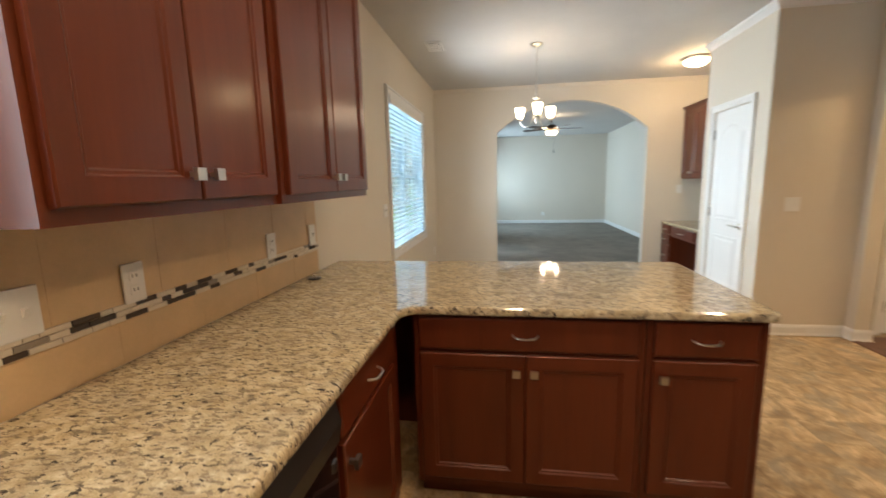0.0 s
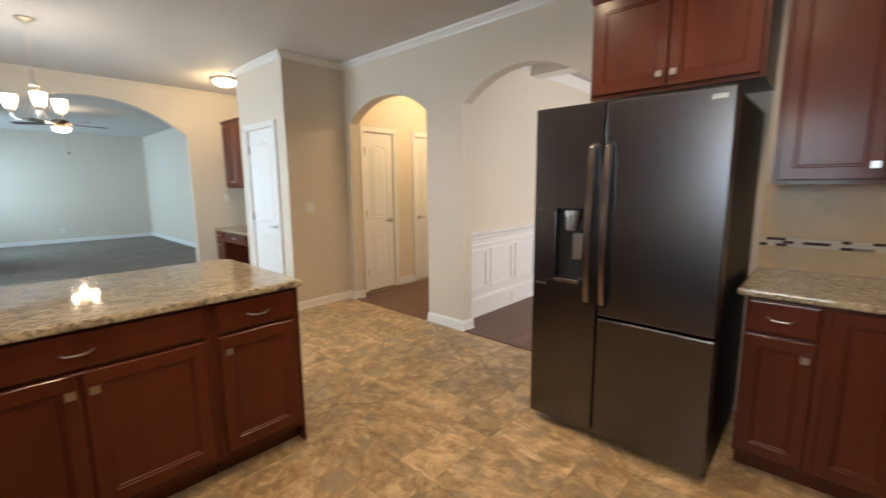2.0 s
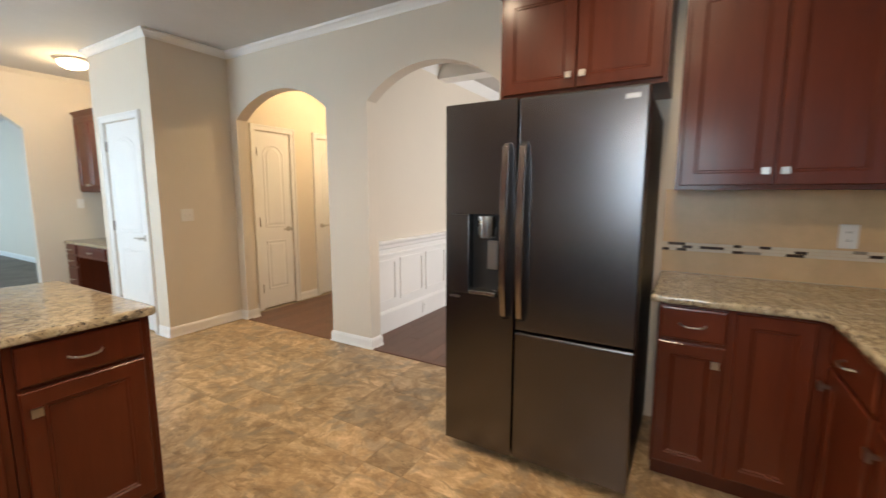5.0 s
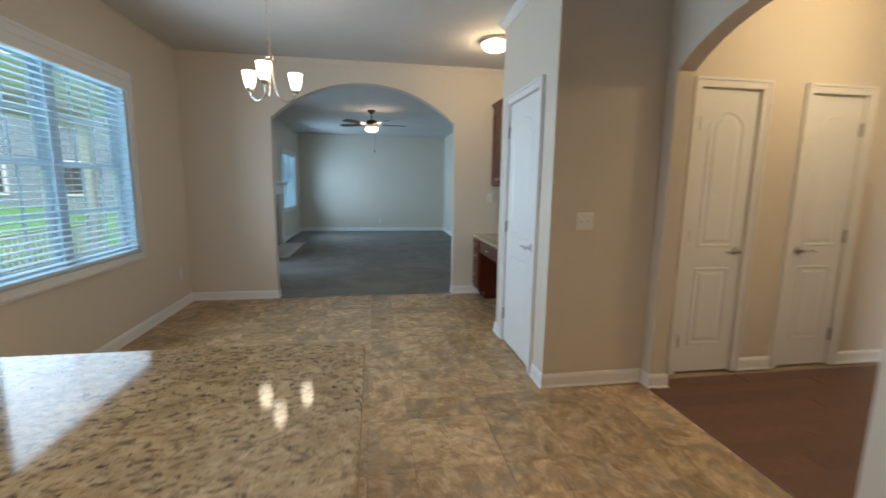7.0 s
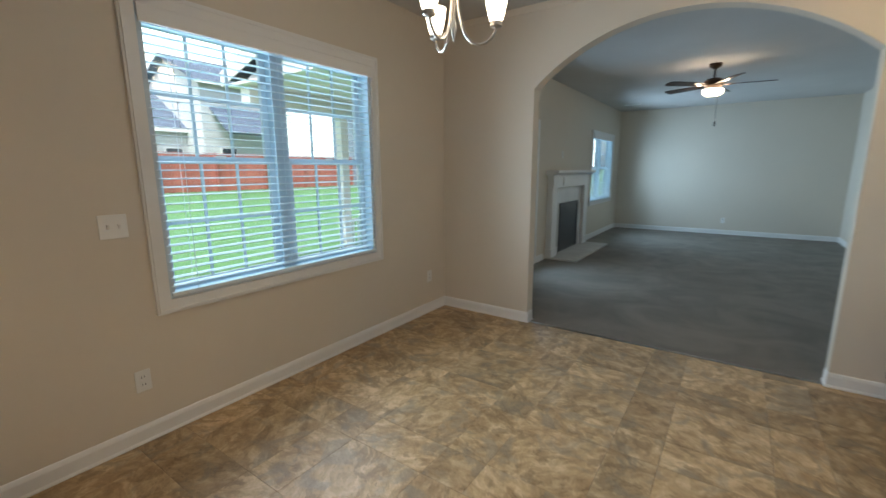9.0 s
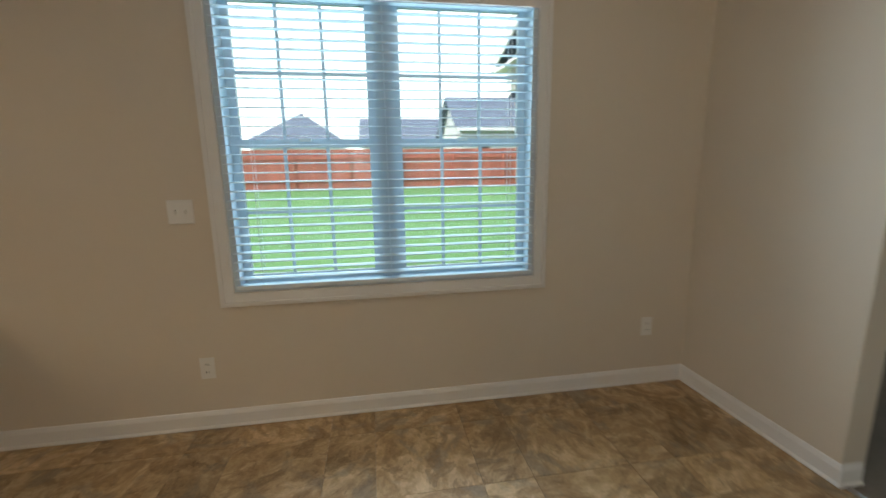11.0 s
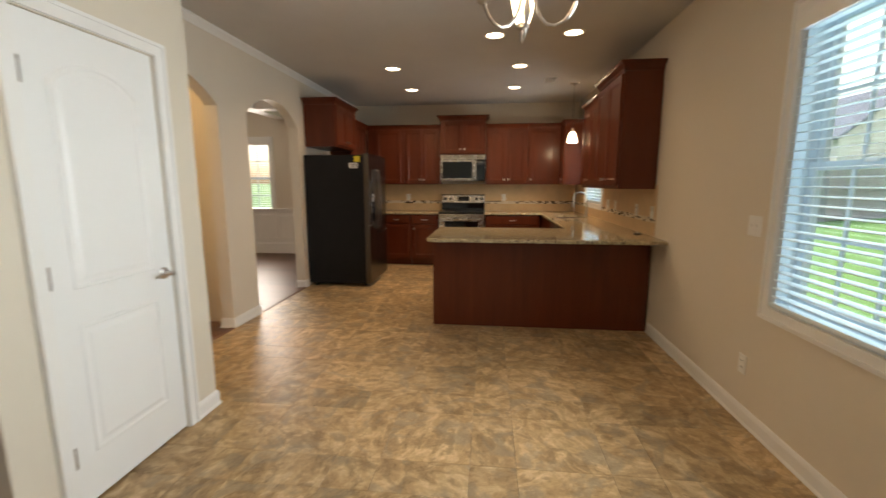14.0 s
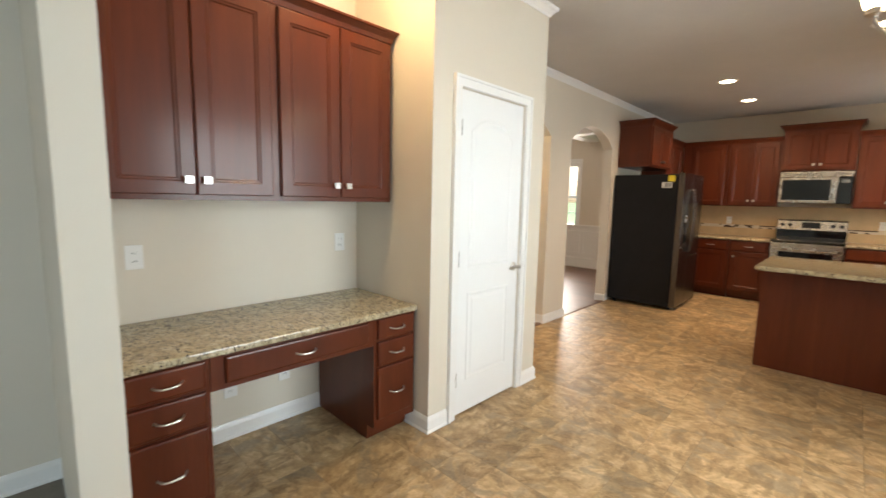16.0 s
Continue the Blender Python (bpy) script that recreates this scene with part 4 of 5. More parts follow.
for x, y in ((3.16, 0.82), (3.16, 1.54), (3.85, 0.82), (3.85, 1.60)):
    part("foot", lathe(bmesh.new(), [(0.022, 0.001), (0.022, 0.022), (0.012, 0.026), (0.012, 0.05)], 12, (x, y, 0)), BLACKPLASTIC, fridge)
part("kick_grille", box(bmesh.new(), 3.15, 3.17, Y0 + 0.03, Y1 - 0.03, 0.025, 0.05), BLACKPLASTIC, fridge)

BURNER = simple("faint_burner_print", (0.045, 0.045, 0.046), 0.2)
RX0, RX1 = 1.574, 2.330
oven = thing("range", "stainless electric range with black glass cooktop", "range", pose(0, 0, 0))
part("body", box(bmesh.new(), RX0, RX1, -0.50, 0.10, 0.06, 0.895), BLACKSIDE, oven)
part("plinth", box(bmesh.new(), RX0 + 0.02, RX1 - 0.02, -0.46, 0.04, 0.003, 0.06), BLACKPLASTIC, oven)
top = part("cooktop", soft_box(RX0 - 0.004, RX1 + 0.004, -0.43, 0.145, 0.897, 0.921, 0.008, 3), BLACKGLASS, oven, "black ceramic glass cooktop", True)
for x, y, r in ((1.76, -0.30, 0.075), (2.14, -0.30, 0.10), (1.76, -0.02, 0.11), (2.14, -0.02, 0.085)):
    for q in (r, r * 0.66):
        bm = bmesh.new()
        a = [bm.verts.new((x + q * math.cos(2 * math.pi * i / 40), y + q * math.sin(2 * math.pi * i / 40), 0.9215)) for i in range(40)]
        b = [bm.verts.new((x + (q + 0.003) * math.cos(2 * math.pi * i / 40), y + (q + 0.003) * math.sin(2 * math.pi * i / 40), 0.9215)) for i in range(40)]
        for i in range(40):
            bm.faces.new((a[i], a[(i + 1) % 40], b[(i + 1) % 40], b[i]))
        part("burner_ring", bm, BURNER, top, "thin grey burner ring")
guard = part("backguard", prism(bmesh.new(), [(RX0, -0.505, 0.90), (RX0, -0.425, 0.90), (RX0, -0.425, 1.045), (RX0, -0.440, 1.175), (RX0, -0.455, 1.190), (RX0, -0.505, 1.190)], (RX1 - RX0, 0, 0)), BLACKGLASS, oven, "black splash panel")
part("control_panel", prism(bmesh.new(), [(RX0 + 0.002, -0.4225, 1.048), (RX0 + 0.002, -0.4375, 1.172), (RX0 + 0.002, -0.4395, 1.172), (RX0 + 0.002, -0.4265, 1.048)], (RX1 - RX0 - 0.004, 0, 0)), STEEL, guard, "stainless control panel")
part("display", prism(bmesh.new(), [(1.85, -0.4215, 1.075), (1.85, -0.4322, 1.155), (1.85, -0.4352, 1.155), (1.85, -0.4245, 1.075)], (0.20, 0, 0)), BLACKGLASS, guard, "black clock display")
for x in (1.63, 1.72, 2.18, 2.27):
    kb = part("dial", lathe(bmesh.new(), [(0.024, 0.0), (0.024, 0.008), (0.018, 0.012), (0.017, 0.028), (0.0, 0.029)], 18), BLACKPLASTIC, guard, "black control dial", True)
    kb.matrix_basis = pose(x, -0.427, 1.112, -84, 0, 0)
odoor = part("oven_door", soft_box(RX0 + 0.002, RX1 - 0.002, 0.101, 0.140, 0.245, 0.885, 0.006), STEEL, oven, "stainless oven door")
part("oven_window", box(bmesh.new(), RX0 + 0.10, RX1 - 0.10, 0.1395, 0.1425, 0.33, 0.765), BLACKGLASS, odoor, "black oven window")
bm = tube(bmesh.new(), [(RX0 + 0.05, 0.14, 0.800), (RX0 + 0.055, 0.185, 0.802), (RX0 + 0.09, 0.195, 0.802), (RX1 - 0.09, 0.195, 0.802), (RX1 - 0.055, 0.185, 0.802), (RX1 - 0.05, 0.14, 0.800)], 0.012, 10)
part("oven_handle", bm, STEEL, odoor, "stainless bar handle", True)
part("storage_drawer", soft_box(RX0 + 0.002, RX1 - 0.002, 0.101, 0.136, 0.065, 0.235, 0.006), STEEL, oven, "stainless storage drawer")

micro = thing("microwave", "stainless over-the-range microwave with black glass door", "microwave", pose(0, 0, 0))
MX0, MX1 = 1.578, 2.326
part("body", box(bmesh.new(), MX0, MX1, -0.51, -0.145, 1.425, 1.855), BLACKSIDE, micro)
mdoor = part("door", soft_box(1.72, MX1, -0.146, -0.118, 1.430, 1.775, 0.005), STEEL, micro, "stainless door")
part("door_window", box(bmesh.new(), 1.788, MX1 - 0.032, -0.1185, -0.1155, 1.468, 1.742), BLACKGLASS, mdoor, "dark glass window")
part("handle", tube(bmesh.new(), [(1.765, -0.118, 1.47), (1.765, -0.085, 1.485), (1.765, -0.075, 1.60), (1.765, -0.085, 1.72), (1.765, -0.118, 1.735)], 0.010, 8), STEEL, mdoor, "vertical bar handle", True)
part("control_panel", soft_box(MX0, 1.716, -0.146, -0.120, 1.430, 1.775, 0.004), BLACKGLASS, micro, "black keypad panel")
part("clock_display", box(bmesh.new(), MX0 + 0.025, 1.69, -0.1202, -0.1190, 1.70, 1.745), DARKWIN, micro)
vent = part("vent_strip", soft_box(MX0, MX1, -0.146, -0.120, 1.780, 1.853, 0.004), STEEL, micro, "stainless vent strip")
for k in range(3):
    part("vent_slot", box(bmesh.new(), MX0 + 0.03, MX1 - 0.03, -0.1204, -0.1185, 1.798 + k * 0.016, 1.803 + k * 0.016), BLACKPLASTIC, vent)

dish = thing("dishwasher", "black dishwasher with bar handle under the counter", "dishwasher", pose(0, 0, 0))
part("tub", box(bmesh.new(), 0.03, 0.60, 1.158, 1.756, 0.06, 0.86), BLACKSIDE, dish)
part("toe_panel", box(bmesh.new(), 0.52, 0.56, 1.16, 1.755, 0.004, 0.10), BLACKPLASTIC, dish)
part("door", soft_box(0.601, 0.648, 1.158, 1.757, 0.11, 0.735, 0.006), BLACKGLASS, dish, "glossy black door", True)
part("control_strip", prism(bmesh.new(), [(0.601, 1.158, 0.742), (0.655, 1.158, 0.742), (0.664, 1.158, 0.80), (0.650, 1.158, 0.862), (0.601, 1.158, 0.862)], (0, 0.599, 0)), BLACKPLASTIC, dish, "black control strip with grip")

# ---- sink ----
sink = thing("sink", "stainless undermount kitchen sink below the window", "sink", pose(0, 0, 0))
bm = bmesh.new()
for a, b, c, d, e, g in ((0.135, 0.555, 0.40, 0.412, 0.68, 0.868), (0.135, 0.555, 1.008, 1.02, 0.68, 0.868), (0.135, 0.147, 0.412, 1.008, 0.68, 0.868), (0.543, 0.555, 0.412, 1.008, 0.68, 0.868), (0.135, 0.555, 0.40, 1.02, 0.668, 0.68)):
    box(bm, a, b, c, d, e, g)
part("bowl", bm, STEEL, sink)
part("drain", lathe(bmesh.new(), [(0.045, 0.681), (0.045, 0.684), (0.03, 0.683)], 20, (0.34, 0.71, 0)), NICKEL, sink, "", True)
tap = thing("faucet", "brushed nickel gooseneck kitchen faucet at the sink", "faucet", pose(0.085, 0.71, 0.9055))
part("base", lathe(bmesh.new(), [(0.028, 0.0), (0.028, 0.008), (0.02, 0.014), (0.019, 0.09), (0.014, 0.10)], 18), NICKEL, tap, "", True)
pts = [(0, 0, 0.09), (0, 0, 0.26)] + [(0.095 - 0.095 * math.cos(a), 0, 0.26 + 0.095 * math.sin(a)) for a in [math.pi * k / 10 for k in range(1, 10)]] + [(0.19, 0, 0.25), (0.19, 0, 0.19)]
part("spout", tube(bmesh.new(), pts, 0.011, 10), NICKEL, tap, "", True)
part("spray_head", lathe(bmesh.new(), [(0.012, 0.13), (0.017, 0.135), (0.015, 0.20)], 14, (0.19, 0, 0)), NICKEL, tap, "", True)
part("handle", tube(bmesh.new(), [(0, 0.018, 0.06), (0, 0.05, 0.075), (0.01, 0.09, 0.10)], 0.006, 8), NICKEL, tap, "", True)


# Unidentified small dark object; its disc and grip are made up.
stopper = thing("sink_stopper", "small dark round object lying on the granite worktop", "sink stopper", pose(0.078, 2.86, 0.9055))
part("disc", lathe(bmesh.new(), [(0.034, 0.0), (0.036, 0.004), (0.033, 0.009), (0.012, 0.011)], 20), BLACKPLASTIC, stopper, "", True)
part("grip", lathe(bmesh.new(), [(0.006, 0.010), (0.006, 0.016), (0.010, 0.019), (0.009, 0.024), (0.002, 0.025)], 14), NICKEL, stopper, "small metal grip", True)


# ---- lamps ----
def shade_bm(r=0.047, h=0.115):
    return lathe(bmesh.new(), [(0.016, 0.0), (r * 0.58, 0.008), (r * 0.76, h * 0.3), (r * 0.93, h * 0.62), (r * 1.05, h), (r * 1.0, h), (r * 0.9, h * 0.6), (r * 0.5, 0.02), (0.01, 0.012)], 24)


chand = thing("chandelier", "brushed nickel three-light chandelier with frosted glass shades", "chandelier", pose(1.38, 5.385, 0))
part("canopy", lathe(bmesh.new(), [(0.062, 2.738), (0.060, 2.725), (0.035, 2.708), (0.010, 2.700), (0.006, 2.69)], 24), NICKEL, chand, "", True)
for k in range(13):
    z = 2.685 - k * 0.027
    bm = bmesh.new()
    ring = [(0.008 * math.cos(a), 0.0, 0.016 * math.sin(a)) for a in [2 * math.pi * i / 12 for i in range(13)]]
    tube(bm, ring, 0.0022, 5)
    ob = part("chain_link", bm, NICKEL, chand)
    ob.matrix_basis = pose(0, 0, z, 0, 0, 90 * (k % 2) + 20)
part("stem", lathe(bmesh.new(), [(0.004, 2.345), (0.012, 2.335), (0.016, 2.31), (0.012, 2.285), (0.012, 2.235), (0.028, 2.228), (0.030, 2.212), (0.026, 2.204), (0.010, 2.198), (0.007, 2.05), (0.014, 2.005), (0.010, 1.985), (0.006, 1.97), (0.002, 1.95)], 18), NICKEL, chand, "", True)
for k, a in enumerate((31, 151, 271)):
    m = pose(0, 0, 0, 0, 0, a)
    pts = [(0.015, 0, 2.21), (0.016, 0, 2.15), (0.020, 0, 2.08), (0.036, 0, 2.01), (0.052, 0, 1.975), (0.078, 0, 1.947), (0.108, 0, 1.937), (0.138, 0, 1.944), (0.162, 0, 1.965), (0.176, 0, 1.99), (0.180, 0, 2.015)]
    arm = part("arm", tube(bmesh.new(), pts, 0.0065, 8), NICKEL, chand, "curved nickel arm", True)
    arm.matrix_basis = m
    part("cup", lathe(bmesh.new(), [(0.010, 2.0), (0.026, 2.008), (0.024, 2.025), (0.014, 2.03)], 16, (0.180, 0, 0)), NICKEL, arm, "", True)
    sh = part("shade", shade_bm(), SHADE, arm, "lit frosted glass shade", True)
    sh.location = (0.180, 0, 2.022)
    p = m @ Vector((0.180, 0, 2.17))
    lamp("chandelier_bulb", "POINT", L_CHAND, WARM, pose(1.38 + p.x, 5.385 + p.y, 2.175), 0.04)

flush = thing("ceiling_light", "round flush ceiling light with frosted glass bowl", "ceiling light", pose(3.25, 6.32, 0))
part("pan", lathe(bmesh.new(), [(0.165, 2.738), (0.165, 2.722), (0.150, 2.712), (0.02, 2.712)], 32), NICKEL, flush, "", True)
part("glass_bowl", lathe(bmesh.new(), [(0.132, 2.711), (0.128, 2.69), (0.105, 2.662), (0.065, 2.645), (0.0, 2.638)], 32), SHADE, flush, "lit frosted glass bowl", True)
lamp("ceiling_light_bulb", "POINT", L_FLUSH, AMBER, pose(3.25, 6.32, 2.60), 0.08)

pend = thing("pendant_lamp", "small frosted glass pendant lamp over the sink", "pendant lamp", pose(0.36, 0.85, 0))
part("canopy", lathe(bmesh.new(), [(0.055, 2.738), (0.052, 2.724), (0.02, 2.712), (0.006, 2.70)], 20), NICKEL, pend, "", True)
part("cord", tube(bmesh.new(), [(0, 0, 2.705), (0, 0, 2.14)], 0.003, 6), BLACKPLASTIC, pend)
part("holder", lathe(bmesh.new(), [(0.008, 2.15), (0.02, 2.14), (0.024, 2.10), (0.03, 2.09)], 16), NICKEL, pend, "", True)
part("shade", lathe(bmesh.new(), [(0.028, 2.095), (0.045, 2.06), (0.062, 2.00), (0.068, 1.95), (0.064, 1.948), (0.05, 2.02), (0.02, 2.085)], 24), SHADE, pend, "lit frosted glass shade", True)
lamp("pendant_bulb", "POINT", L_PEND, WARM, pose(0.36, 0.85, 1.92), 0.04)

first = None
for x, y in ((1.475, 2.885), (0.765, 2.885), (2.672, 1.855), (1.168, 1.825), (2.655, 0.695), (1.167, 0.705)):
    if first is None:
        first = thing("recessed_light", "round recessed ceiling downlight, switched on", "downlight", pose(x, y, H), "kitchen downlights")
        part("trim_ring", lathe(bmesh.new(), [(0.098, 0.0), (0.096, -0.006), (0.080, -0.008), (0.074, -0.003), (0.072, -0.0005)], 32), PLASTIC, first, "white trim ring", True)
        part("lens", lathe(bmesh.new(), [(0.0715, -0.0006), (0.070, -0.004), (0.0, -0.005)], 32), CANGLOW, first, "glowing lens", True)
    else:
        copy_thing(first, pose(x, y, H))
    lamp("downlight_beam", "SPOT", L_CAN * (0.15 if y > 2.5 else 1.0), WARM, pose(x, y, H - 0.012), 0.06, spot=160, blend=0.6)

fan = thing("ceiling_fan", "dark bronze ceiling fan with light bowl and five blades", "ceiling fan", pose(2.05, 10.5, 0))
part("canopy", lathe(bmesh.new(), [(0.075, 2.738), (0.07, 2.70), (0.03, 2.675), (0.014, 2.67)], 24), BRONZE, fan, "", True)
part("downrod", lathe(bmesh.new(), [(0.013, 2.68), (0.013, 2.56)], 12), BRONZE, fan)
part("motor", lathe(bmesh.new(), [(0.03, 2.565), (0.09, 2.55), (0.115, 2.52), (0.115, 2.47), (0.09, 2.445), (0.06, 2.43)], 28), BRONZE, fan, "", True)
part("light_bowl", lathe(bmesh.new(), [(0.095, 2.43), (0.12, 2.415), (0.115, 2.375), (0.08, 2.345), (0.0, 2.335)], 28), SHADE, fan, "lit frosted glass bowl", True)
for k in range(5):
    bm = prism(bmesh.new(), [(0.16, -0.05, 0), (0.30, -0.062, 0), (0.62, -0.070, 0), (0.66, -0.05, 0), (0.67, 0.0, 0), (0.66, 0.05, 0), (0.62, 0.070, 0), (0.30, 0.062, 0), (0.16, 0.05, 0)], (0, 0, 0.006))
    bl = part("blade", bm, plank_wood("fan_blade_wood", (0.03, 0.014, 0.008), (0.06, 0.028, 0.016), (1, 6, 1), 0.4) if k == 0 else bpy.data.materials["fan_blade_wood"], fan, "dark wooden blade")
    bl.matrix_basis = pose(0, 0, 2.475, 0, 0, 72 * k + 8) @ pose(0, 0, 0, 11, 0, 0)
    part("blade_iron", box(bmesh.new(), 0.09, 0.20, -0.014, 0.014, -0.006, 0.0), BRONZE, bl)
part("pull_chain", tube(bmesh.new(), [(0.05, 0, 2.40), (0.055, 0, 2.25), (0.055, 0, 2.02)], 0.002, 5), BRONZE, fan)
part("chain_fob", lathe(bmesh.new(), [(0.004, 2.02), (0.011, 2.0), (0.009, 1.96), (0.002, 1.955)], 10, (0.055, 0, 0)), BRONZE, fan)
for x, y, z, e in ((2.05, 10.5, 2.30, 0.6), (1.90, 10.45, 2.445, 0.8), (2.20, 10.45, 2.445, 0.8)):
    lamp("fan_bulb", "POINT", L_FAN * e, WARM, pose(x, y, z), 0.03)
# Both hall fixtures are unseen, added where the warm glow implies lamps.
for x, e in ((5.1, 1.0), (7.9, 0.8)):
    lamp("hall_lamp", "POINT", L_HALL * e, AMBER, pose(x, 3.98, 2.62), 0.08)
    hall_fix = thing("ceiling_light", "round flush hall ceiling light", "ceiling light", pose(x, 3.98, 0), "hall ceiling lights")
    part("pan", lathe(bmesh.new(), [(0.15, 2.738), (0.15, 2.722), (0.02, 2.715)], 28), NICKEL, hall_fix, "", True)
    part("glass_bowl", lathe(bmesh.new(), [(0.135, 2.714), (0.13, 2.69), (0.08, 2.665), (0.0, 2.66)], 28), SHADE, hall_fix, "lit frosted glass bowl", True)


# ---- plates on walls ----
def plate(kind, gangs, m, group="wall plates"):
    """A wall plate, local front facing -y, centred on the origin."""
    w = 0.072 + 0.046 * (gangs - 1)
    names = {"outlet": ("electrical_outlet", "white duplex outlet plate on the wall", "outlet"), "switch": ("light_switch", "white light switch plate on the wall", "switch")}
    nm, lab, cat = names[kind]
    t = thing(nm, lab, cat, m, group)
    part("cover_plate", soft_box(-w / 2, w / 2, -0.006, 0.0, -0.058, 0.058, 0.003), PLASTIC, t)
    for g in range(gangs):
        x = (g - (gangs - 1) / 2) * 0.046
        if kind == "outlet":
            for z in (-0.02, 0.02):
                fc = part("socket_face", soft_box(x - 0.016, x + 0.016, -0.008, -0.005, z - 0.014, z + 0.014, 0.002), PLASTIC, t)
                part("slot", box(bmesh.new(), x - 0.008, x - 0.005, -0.0084, -0.0075, z - 0.004, z + 0.006), BLACKPLASTIC, fc)
                part("slot", box(bmesh.new(), x + 0.005, x + 0.008, -0.0084, -0.0075, z - 0.004, z + 0.006), BLACKPLASTIC, fc)
        else:
            part("toggle", prism(bmesh.new(), [(x - 0.005, -0.006, -0.011), (x - 0.005, -0.010, -0.008), (x - 0.005, -0.018, 0.010), (x - 0.005, -0.014, 0.013), (x - 0.005, -0.006, 0.011)], (0.010, 0, 0)), PLASTIC, t)
    return t


for kind, g, y, z, x in (("switch", 2, 1.55, 1.130, 0.0092), ("outlet", 1, 1.859, 1.130, 0.0092), ("outlet", 1, 2.588, 1.124, 0.0092), ("switch", 1, 3.002, 1.122, 0.0092), ("switch", 2, 4.502, 1.150, 0), ("outlet", 1, 4.532, 0.338, 0), ("outlet", 1, 7.03, 0.37, 0), ("switch", 1, 10.75, 1.65, 0)):
    plate(kind, g, pose(x, y, z, 0, 0, 90))
for g, x in ((1, 2.95), (1, 1.24)):
    plate("outlet", g, pose(x, -0.5108, 1.14, 0, 0, 180))
plate("outlet", 1, pose(3.9308, -0.05, 1.145, 0, 0, -90))
for kind, g, y, z in (("outlet", 1, 7.108, 1.075), ("outlet", 1, 5.995, 1.085), ("outlet", 1, 6.705, 0.30), ("outlet", 1, 6.392, 0.31)):
    plate(kind, g, pose(3.94, y, z, 0, 0, -90))
plate("switch", 2, pose(3.44, 4.73, 1.14))
plate("switch", 1, pose(3.514, 7.295, 1.213))
plate("switch", 1, pose(5.70, 3.10, 1.183))
plate("outlet", 1, pose(2.24, 14.70, 0.30))
plate("outlet", 1, pose(5.01, 3.076, 0.108))


def register(m, w, d):
    t = thing("ceiling_vent", "white louvred ceiling air vent", "vent", m, "ceiling vents")
    part("frame", soft_box(-w / 2, w / 2, -d / 2, d / 2, -0.006, 0.0, 0.002), PLASTIC, t)
    part("dark_core", box(bmesh.new(), -w / 2 + 0.02, w / 2 - 0.02, -d / 2 + 0.02, d / 2 - 0.02, -0.0075, -0.006), BLACKPLASTIC, t)
    n = 7
    for i in range(n):
        y = -d / 2 + 0.03 + (d - 0.06) * i / (n - 1)
        part("louvre", prism(bmesh.new(), [(-w / 2 + 0.02, y - 0.006, -0.0078), (-w / 2 + 0.02, y + 0.004, -0.013), (-w / 2 + 0.02, y + 0.006, -0.012), (-w / 2 + 0.02, y - 0.004, -0.0078)], (w - 0.04, 0, 0)), PLASTIC, t)


register(pose(0.37, 5.25, H, 0, 0, 90), 0.30, 0.16)
register(pose(0.72, 1.10, H, 0, 0, 90), 0.28, 0.15)
register(pose(0.45, 13.6, H), 0.30, 0.16)

# ---- fireplace ----
fire = thing("fireplace", "white painted mantel with marble surround and black firebox", "fireplace", pose(0, 0, 0))
MARBLE = simple("white_marble", (0.62, 0.60, 0.57), 0.2, 0, 0.12, 4)
part("surround", box(bmesh.new(), 0.002, 0.05, 10.35, 11.75, 0.03, 1.12), MARBLE, fire, "pale marble surround")
for y in (10.12, 11.76):
    leg = part("pilaster", soft_box(0.002, 0.10, y, y + 0.22, 0.15, 1.14, 0.006), TRIM, fire, "white pilaster")
    part("plinth_block", soft_box(0.001, 0.115, y - 0.012, y + 0.232, 0.003, 0.16, 0.005), TRIM, leg)
part("frieze", soft_box(0.002, 0.105, 10.12, 11.98, 1.125, 1.32, 0.005), TRIM, fire, "white frieze board")
part("frieze_panel", soft_box(0.104, 0.118, 10.55, 11.55, 1.16, 1.28, 0.004), TRIM, fire)
part("mantel_shelf", prism(bmesh.new(), [(0.002, 10.04, 1.318), (0.13, 10.04, 1.318), (0.19, 10.04, 1.355), (0.205, 10.04, 1.36), (0.205, 10.04, 1.395), (0.002, 10.04, 1.395)], (0, 2.02, 0)), TRIM, fire, "white mantel shelf")
part("firebox", box(bmesh.new(), 0.045, 0.058, 10.62, 11.48, 0.04, 0.82), BLACKPLASTIC, fire, "black firebox front")
bm = bmesh.new()
for a, b, c, d in ((10.58, 10.62, 0.04, 0.86), (11.48, 11.52, 0.04, 0.86), (10.62, 11.48, 0.82, 0.86)):
    box(bm, 0.05, 0.066, a, b, c, d)
part("firebox_frame", bm, BLACKPLASTIC, fire, "black metal frame")
part("hearth", soft_box(0.05, 0.52, 10.10, 11.98, 0.0025, 0.028, 0.004), MARBLE, fire, "pale marble hearth slab")

# ---- front door ----
fd = thing("door_4", "white panelled front door with fanlight and transom", "door", pose(9.10, 4.70, 0, 0, 0, -90), "", "structure")
leaf = part("door_leaf", soft_box(0.062, 0.943, 0.03, 0.07, 0.012, 2.02, 0.003), DOORW, fd, "white panelled leaf")
for x0, x1, z0, z1 in ((0.18, 0.45, 0.20, 0.72), (0.55, 0.82, 0.20, 0.72), (0.18, 0.45, 0.86, 1.46), (0.55, 0.82, 0.86, 1.46)):
    part("panel", nested(bmesh.new(), rect(x0, x1, z0, z1), [(0.0, 0.03), (0.004, 0.0255), (0.02, 0.0255), (0.028, 0.0295), (0.045, 0.0245)]), DOORW, leaf)
